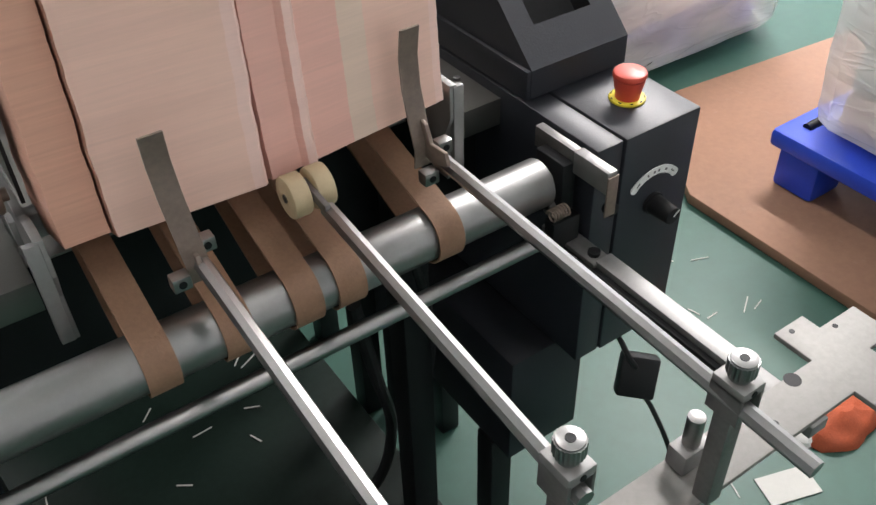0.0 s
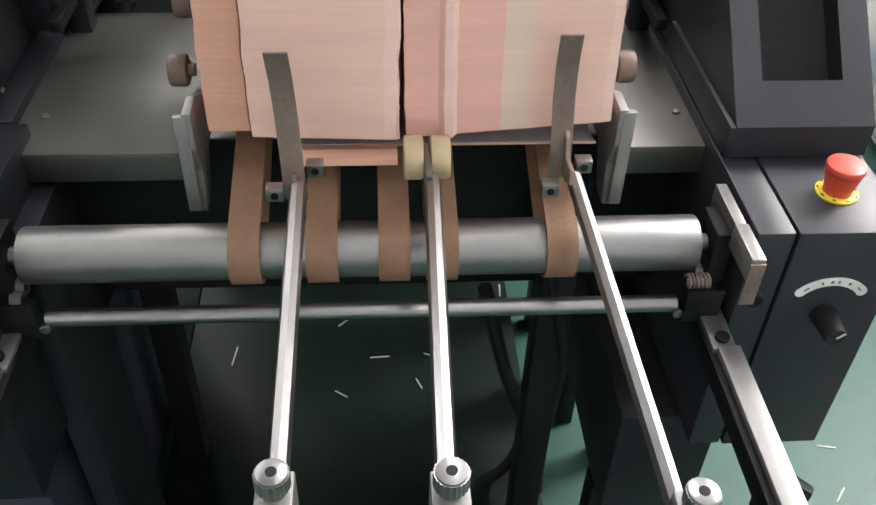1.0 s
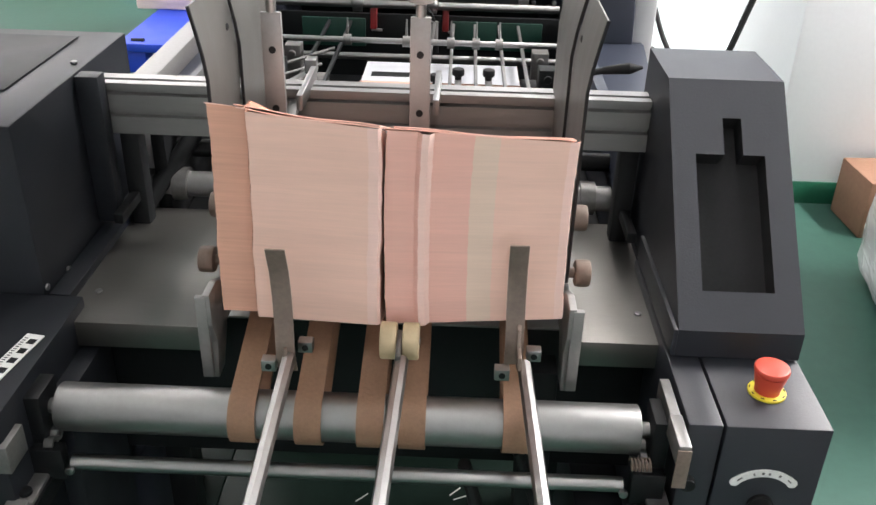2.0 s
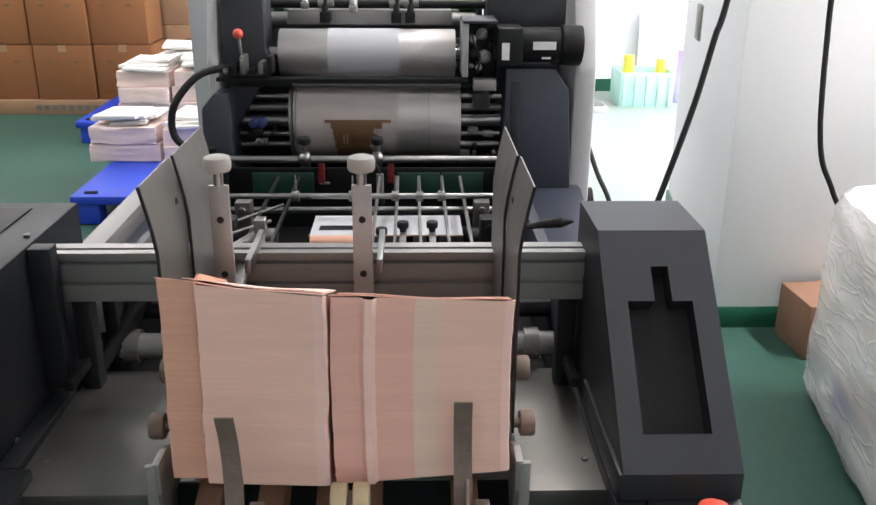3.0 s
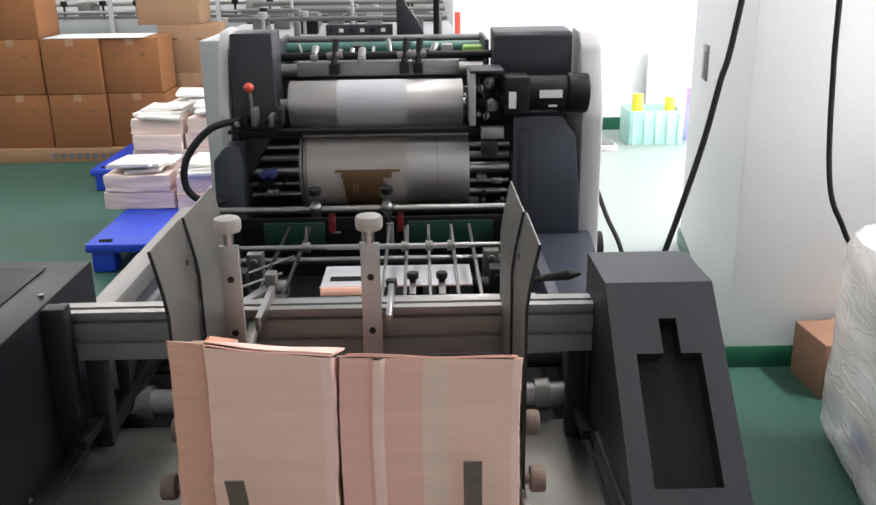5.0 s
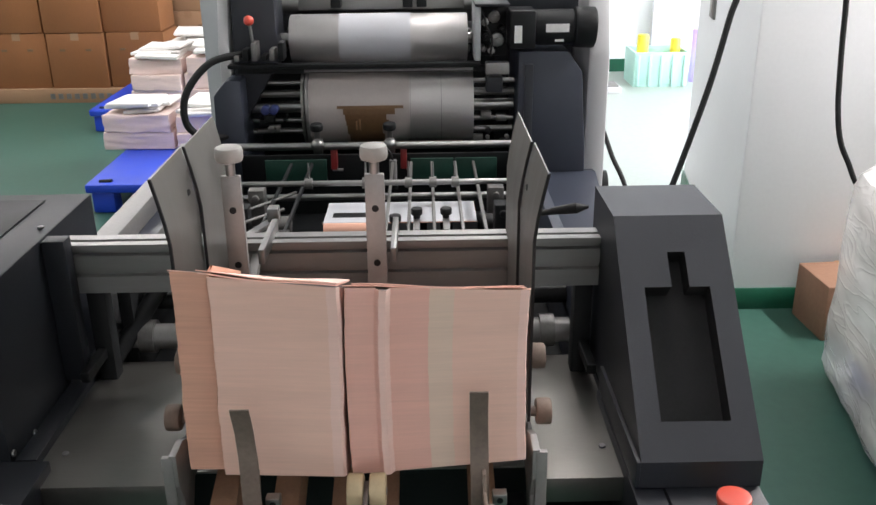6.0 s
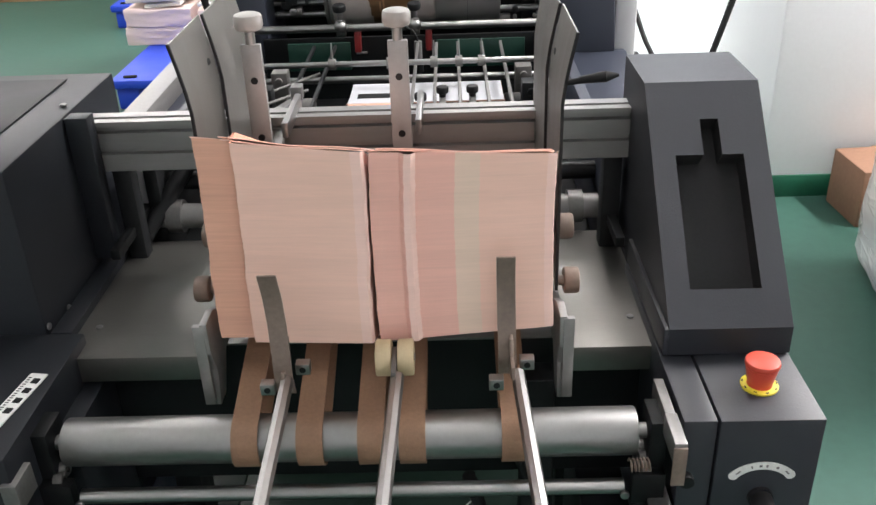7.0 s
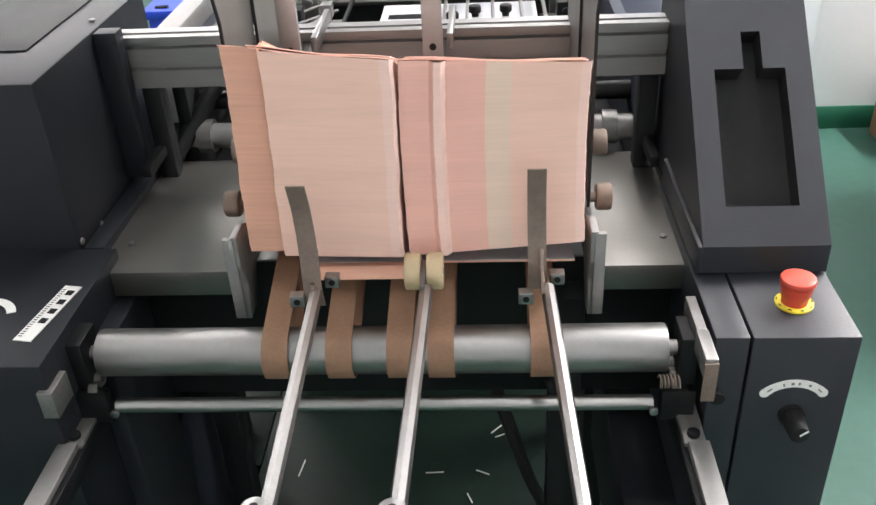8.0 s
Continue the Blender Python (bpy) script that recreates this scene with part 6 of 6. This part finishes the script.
def finishing_line():
    """Long pale machine in the far bay: legs, table, rails with small black knobs and thin white uprights."""
    f = thing("finishing_line", (-2.4, 9.2, 0.0), "long pale grey finishing line with rails and small black knobs", "machine")
    bm = bm_new()
    add_box(bm, -5.2, 0.2, 8.85, 9.55, 0.70, 0.86, 0.01)
    part("table", bm, PALE_GREY, f)
    bm = bm_new()
    add_box(bm, -5.2, 0.2, 8.84, 8.849, 0.872, 0.905, 0.002)
    part("front_rail", bm, STEEL_DARK, f)
    for y, z in ((8.95, 0.93), (9.25, 1.0), (9.5, 1.06)):
        bm = bm_new()
        add_rod(bm, (-5.2, y, z), (0.2, y, z), 0.02, 12)
        part("rail", bm, ALUMINIUM, f)
    rnd = random.Random(23)
    for k in range(15):
        x = -5.0 + 0.36 * k + rnd.uniform(-0.06, 0.06)
        bm = bm_new()
        add_rod(bm, (x, 8.95, 0.86), (x, 8.95, 1.01), 0.012, 10)
        add_rod(bm, (x, 8.95, 1.0), (x, 8.95, 1.05), 0.035, 14, bevel=0.008)
        part("knob", bm, BLACK, f)
        bm = bm_new()
        add_box(bm, x + 0.08, x + 0.08 + rnd.uniform(0.08, 0.2), 9.1, 9.4, 0.86, 0.92 + rnd.uniform(0.0, 0.14), 0.01)
        part("head", bm, rnd.choice((PALE_GREY, ALUMINIUM, STEEL_DARK, WHITE_PAINT)), f)
    for x in (-4.6, -3.05, -1.95, -0.6):
        bm = bm_new()
        add_box(bm, x - 0.02, x + 0.02, 8.80, 8.839, 0.0, 1.9, 0.003)
        part("upright", bm, WHITE_PAINT, f)
    for x in (-5.0, -3.6, -2.2, -0.8, 0.1):
        bm = bm_new()
        add_box(bm, x - 0.04, x + 0.04, 8.95, 9.45, 0.0, 0.70, 0.006)
        part("leg", bm, PALE_GREY, f)


finishing_line()
bmx = bm_new()
add_box(bmx, -2.62, -1.90, 5.955, 6.34, 0.9092, 0.915, 0.002)
solo("white_board", bmx, WHITE_SHEET, (-2.26, 6.15, 0.909), "white sheet lying on the cartons", "sheet")
carton(1.605, 2.05, 0.0, 0.32, 0.22, 0.20, CARTON_FLOOR, "small brown carton on the floor beside the white pier", 4, "floor cartons")


def wrapped_pile(x0, x1, y0, y1, z0, z1, seed, label, askew=0.0):
    """Bag bundles on a pallet under cloudy stretch film."""
    w = thing("wrapped_pile", ((x0 + x1) / 2, (y0 + y1) / 2, z0), label, "wrapped pallet load", "wrapped loads")
    rnd = random.Random(seed)
    n = max(3, int((z1 - z0) / 0.10))
    for i in range(n):
        bm = bm_new()
        d = [rnd.uniform(-0.015, 0.015) for _ in range(4)]
        add_box(bm, x0 + 0.05 + d[0], x1 - 0.05 + d[1], y0 + 0.05 + d[2], y1 - 0.05 + d[3], max(z0, 0.152) + (z1 - max(z0, 0.152) - 0.03) * i / n, max(z0, 0.152) + (z1 - max(z0, 0.152) - 0.03) * (i + 1) / n - 0.003, 0.012)
        part("bundle_layer", bm, BUNDLE_WHITE if i % 4 else BUNDLE_PINK, w)
    bm = bm_new()
    add_box(bm, x0, x1, y0, y1, z0 + 0.002, z1, 0.06)
    bmesh.ops.subdivide_edges(bm, edges=bm.edges[:], cuts=13, use_grid_fill=True)
    for v in bm.verts:
        k = noise.noise(v.co * 6 + Vector((seed, 0, 0)))
        q = noise.noise(v.co * 15 + Vector((0, seed, 0)))
        c = Vector(((x0 + x1) / 2, (y0 + y1) / 2, v.co.z))
        away = (v.co - c).normalized()
        crease = noise.noise(Vector((v.co.x * 4 + seed, v.co.y * 4, v.co.z * 11 + (v.co.x - v.co.y) * 3)))
        fold = max(0.0, 1 - 4 * abs(crease)) ** 2
        v.co += away * (0.014 * k + 0.003 * q + 0.005 * fold)
        v.co.z += 0.018 * q if v.co.z > z0 + 0.05 else 0.0
        v.co.z = max(v.co.z, z0 + 0.002)
    part("stretch_film", bm, FILM, w, "cloudy crumpled stretch film")
    for ob in w.children:
        for v in ob.data.vertices:
            v.co.x += v.co.y * askew
    return w


pallet(1.40, 2.10, 1.02, 1.66, 0.0, "blue plastic pallet under a film-wrapped load")
wrapped_pile(1.285, 2.16, 0.95, 1.72, 0.012, 0.70, 21, "pallet load of paper bundles wrapped in cloudy stretch film", 0.16)
bmx = bm_new()
add_prism(bmx, [(1.215, -1.5), (2.9, -1.5), (2.9, 0.72), (1.46, 0.86), (1.225, 0.50)], "z", 0.001, 0.028, 0.003)
solo("cardboard_sheet", bmx, CARTON_FLOOR, (1.9, -0.3, 0.0), "large trodden brown cardboard sheet lying on the floor", "cardboard")
pallet(1.39, 2.29, -0.75, 0.44, 0.0285, "blue plastic pallet on the cardboard sheet under a wrapped load")
wrapped_pile(1.43, 2.27, -0.72, 0.40, 0.181, 0.74, 33, "pallet load of pale goods wrapped in shiny clear film")

# crates by the far wall
def crate(x, y, z, w, d, h, mat, label):
    c = thing("plastic_crate", (x, y, z), label, "crate", "plastic crates")
    t = 0.012
    for name, box in (("base", (x, x + w, y, y + d, z, z + t)), ("long_side", (x, x + w, y, y + t, z + t, z + h)), ("long_side", (x, x + w, y + d - t, y + d, z + t, z + h)), ("short_side", (x, x + t, y + t, y + d - t, z + t, z + h)), ("short_side", (x + w - t, x + w, y + t, y + d - t, z + t, z + h))):
        bm = bm_new()
        add_box(bm, *box, 0.003)
        part(name, bm, mat, c)
    for k in range(5):
        bm = bm_new()
        add_box(bm, x + 0.02 + (w - 0.06) * k / 4, x + 0.04 + (w - 0.06) * k / 4, y - 0.01, y, z + 0.01, z + h - 0.02, 0.002)
        part("rib", bm, mat, c)
    return c


crate(1.76, 6.22, 0.0, 0.42, 0.36, 0.27, MINT, "mint green plastic crate by the far wall")
for x, z, h, r, mat, label in ((1.80, 0.02, 0.36, 0.05, YELLOW, "yellow plastic tub standing in the crate"), (2.06, 0.02, 0.33, 0.045, YELLOW, "yellow plastic bottle standing in the crate"), (2.24, 0.0, 0.42, 0.055, LILAC, "lilac plastic tub beside the crate")):
    bmx = bm_new()
    add_rod(bmx, (x + 0.06, 6.42, z), (x + 0.06, 6.42, z + h), r, 20, r2=r * 0.85, bevel=0.01)
    solo("plastic_tub", bmx, mat, (x + 0.06, 6.42, z), label, "tub")
bmx = bm_new()
add_box(bmx, 2.02, 2.6, 6.80, 6.84, 0.0, 0.72, 0.004)
solo("leaning_board", bmx, WHITE_SHEET, (2.2, 6.76, 0.0), "pale grey board leaning on the far wall", "board")
scale = thing("floor_scale", (1.52, 6.1, 0.0), "small white floor scale with a dark top", "scale")
bmx = bm_new()
add_box(bmx, 1.40, 1.62, 5.98, 6.22, 0.0, 0.05, 0.008)
part("base", bmx, WHITE_PAINT, scale)
bmx = bm_new()
add_box(bmx, 1.42, 1.60, 6.0, 6.2, 0.0505, 0.062, 0.004)
part("top", bmx, STEEL_DARK, scale)

# far window posts and red strip behind the unit
banner = thing("banner_stand", (0.42, 6.6, 0.0), "red and white standing banner by the far wall", "banner")
bmx = bm_new()
add_box(bmx, 0.40, 0.445, 6.60, 6.615, 0.05, 1.02, 0.002)
part("red_strip", bmx, RED, banner)
bmx = bm_new()
add_box(bmx, 0.450, 0.86, 6.60, 6.615, 0.05, 1.02, 0.002)
part("white_strip", bmx, WHITE_SHEET, banner)
bmx = bm_new()
add_box(bmx, 0.34, 0.88, 6.56, 6.66, 0.0, 0.05, 0.004)
part("foot", bmx, ALUMINIUM, banner)

# ---- scraps on the floor, lead and plug ----
def scraps():
    rnd = random.Random(4)
    bm = bm_new()
    spots = [(0.986, 0.208), (1.066, 0.19), (1.085, 0.175), (0.149, 0.607), (0.007, 0.498), (0.102, 0.498), (0.077, 0.431), (-0.059, 0.592), (0.80, 0.30), (0.70, -0.1), (0.13, 0.62)]
    spots += [(rnd.uniform(-0.3, 0.3), rnd.uniform(0.35, 0.75)) for _ in range(4)]
    spots += [(rnd.uniform(0.6, 1.2), rnd.uniform(-0.3, 0.5)) for _ in range(10)]
    for x, y in spots:
        a = rnd.uniform(0, 360)
        l = rnd.uniform(0.012, 0.026)
        add_box(bm, -l, l, -0.0012, 0.0012, 0.0008, 0.0022, 0, pose(x, y, 0.052 if -0.34 < x < 0.26 else 0.0, rnd.uniform(-2, 2), 0, a))
    ob = solo("paper_scraps", bm, SCRAP, (0, 0, 0), "thin white paper scraps scattered on the floor", "paper scraps", kind="stuff")
    bm = bm_new()
    add_box(bm, -0.048, 0.048, -0.028, 0.028, 0.001, 0.003, 0.0, pose(0.778, -0.148, 0, 0, 0, -18))
    solo("paper_slip", bm, SCRAP, (0.778, -0.148, 0), "white paper slip on the floor", "paper slip")


def rag():
    bm = bm_new()
    bmesh.ops.create_uvsphere(bm, u_segments=28, v_segments=16, radius=1.0)
    for v in bm.verts:
        k = noise.noise(v.co * 2.1) * 0.35 + noise.noise(v.co * 5.0) * 0.15
        v.co = Vector((v.co.x * (0.085 + 0.03 * k), v.co.y * (0.05 + 0.02 * k), max(0.0, v.co.z) * (0.045 + 0.03 * k))) + Vector((0.96, -0.115, 0.0))
    solo("cloth_rag", bm, ORANGE_RED, (0.96, -0.115, 0), "crumpled orange-red cloth rag on the floor", "rag")
    bm = bm_new()
    bmesh.ops.create_uvsphere(bm, u_segments=24, v_segments=14, radius=1.0)
    for v in bm.verts:
        k = noise.noise(v.co * 2.6 + Vector((3, 1, 0))) * 0.4
        v.co = Vector((v.co.x * (0.038 + 0.02 * k), v.co.y * (0.045 + 0.02 * k), max(0.0, v.co.z) * (0.035 + 0.02 * k))) + Vector((0.875, -0.075, 0.0))
    solo("plastic_bag", bm, BUNDLE_WHITE, (0.875, -0.075, 0), "crumpled white plastic bag on the floor", "plastic bag")


def lead():
    l = thing("power_lead", (0.52, 0.0, 0.31), "black power lead with a square adapter hanging under the cabinet", "power lead")
    bm = bm_new()
    add_tube(bm, [(0.42, 0.06, 0.485), (0.47, 0.02, 0.43), (0.495, 0.0, 0.37), (0.515, 0.0, 0.335)], 0.004, 8)
    part("lead", bm, BLACK_RUBBER, l)
    bm = bm_new()
    add_box(bm, -0.028, 0.028, -0.014, 0.014, -0.032, 0.032, 0.005, pose(0.52, 0.0, 0.315, -28, 8, -40))
    part("adapter", bm, BLACK, l)
    bm = bm_new()
    add_tube(bm, [(0.525, 0.0, 0.285), (0.545, -0.02, 0.24), (0.58, -0.05, 0.12), (0.55, -0.12, 0.012), (0.40, -0.22, 0.006), (0.2, -0.28, 0.006)], 0.004, 8)
    part("lead", bm, BLACK_RUBBER, l)


def hoses():
    for pts, r in (([(0.13, 0.10, 0.60), (0.17, 0.14, 0.42), (0.22, 0.20, 0.22), (0.20, 0.22, 0.08), (0.10, 0.22, 0.02), (-0.05, 0.24, 0.012)], 0.009), ([(0.19, 0.06, 0.66), (0.235, 0.10, 0.48), (0.245, 0.16, 0.25), (0.262, 0.2, 0.05)], 0.006)):
        bm = bm_new()
        add_tube(bm, pts, r, 10)
        solo("hose", bm, BLACK_RUBBER, pts[-1], "black ribbed hose hanging under the feeder", "hose", "feeder hoses")


scraps()
rag()
lead()
hoses()


# ---- what moves ----
PERIOD, FIRST = 0.5, 0.43
LATE = {1: 0.06, 2: -0.03, 14: 0.06, 15: 0.05}      # some bags slip a little before they are caught
BAG_ROUTE = [(-0.05, 0.030, 0.022, 0), (0.0, 0.0, 0.0, 0), (0.05, 0.022, 0.004, 0), (0.20, 0.12, 0.008, 2), (0.60, 0.50, 0.032, 1), (0.76, 0.69, 0.036, 0), (0.86, 0.727, 0.036, 0), (1.10, 0.727, 0.036, 0), (1.17, 0.82, 0.040, 0), (1.27, 1.10, 0.040, -2), (1.37, 1.36, 0.02, -3)]
BAGS = [make_bag(k) for k in range(-2, 17)]


def motions():
    rows = []
    for i in range(0, 161):
        t = i * 0.05
        rows.append((t, pose(0.04 - 0.05, CYL_Y - 1.7, CYL_Z, 720.0 * (t - 4.1) - 28.0, 0, 0)))
    walk(CYLINDER, rows)
    rows = [(i * 0.1, pose(0, 0, 0.75, -70.0 * i, 0, 0)) for i in range(81)]
    walk(ROLL, rows)
    home = Vector((0.04, 0.115, 0.822))
    for n, bag in enumerate(BAGS):
        start = FIRST + PERIOD * (n - 2) + LATE.get(n - 2, 0.0)
        rows = []
        times = [(start + dt, home + Vector((0, dy, dz)), rx) for dt, dy, dz, rx in BAG_ROUTE]
        if times[0][0] > 0:
            rows.append((0.0, pose(*times[0][1])))
        for t, p, rx in times:
            if 0 <= t <= 8.0 and (not rows or t > rows[-1][0] + 0.03):
                rows.append((t, pose(p.x, p.y, p.z, rx, 0, 0)))
        if not rows:
            rows.append((0.0, pose(*times[-1][1], -3)))
        elif rows[0][0] > 0:
            rows.insert(0, (0.0, rows[0][1]))
        if rows[-1][0] < 8.0:
            rows.append((8.0, rows[-1][1]))
        walk(bag, rows)


motions()
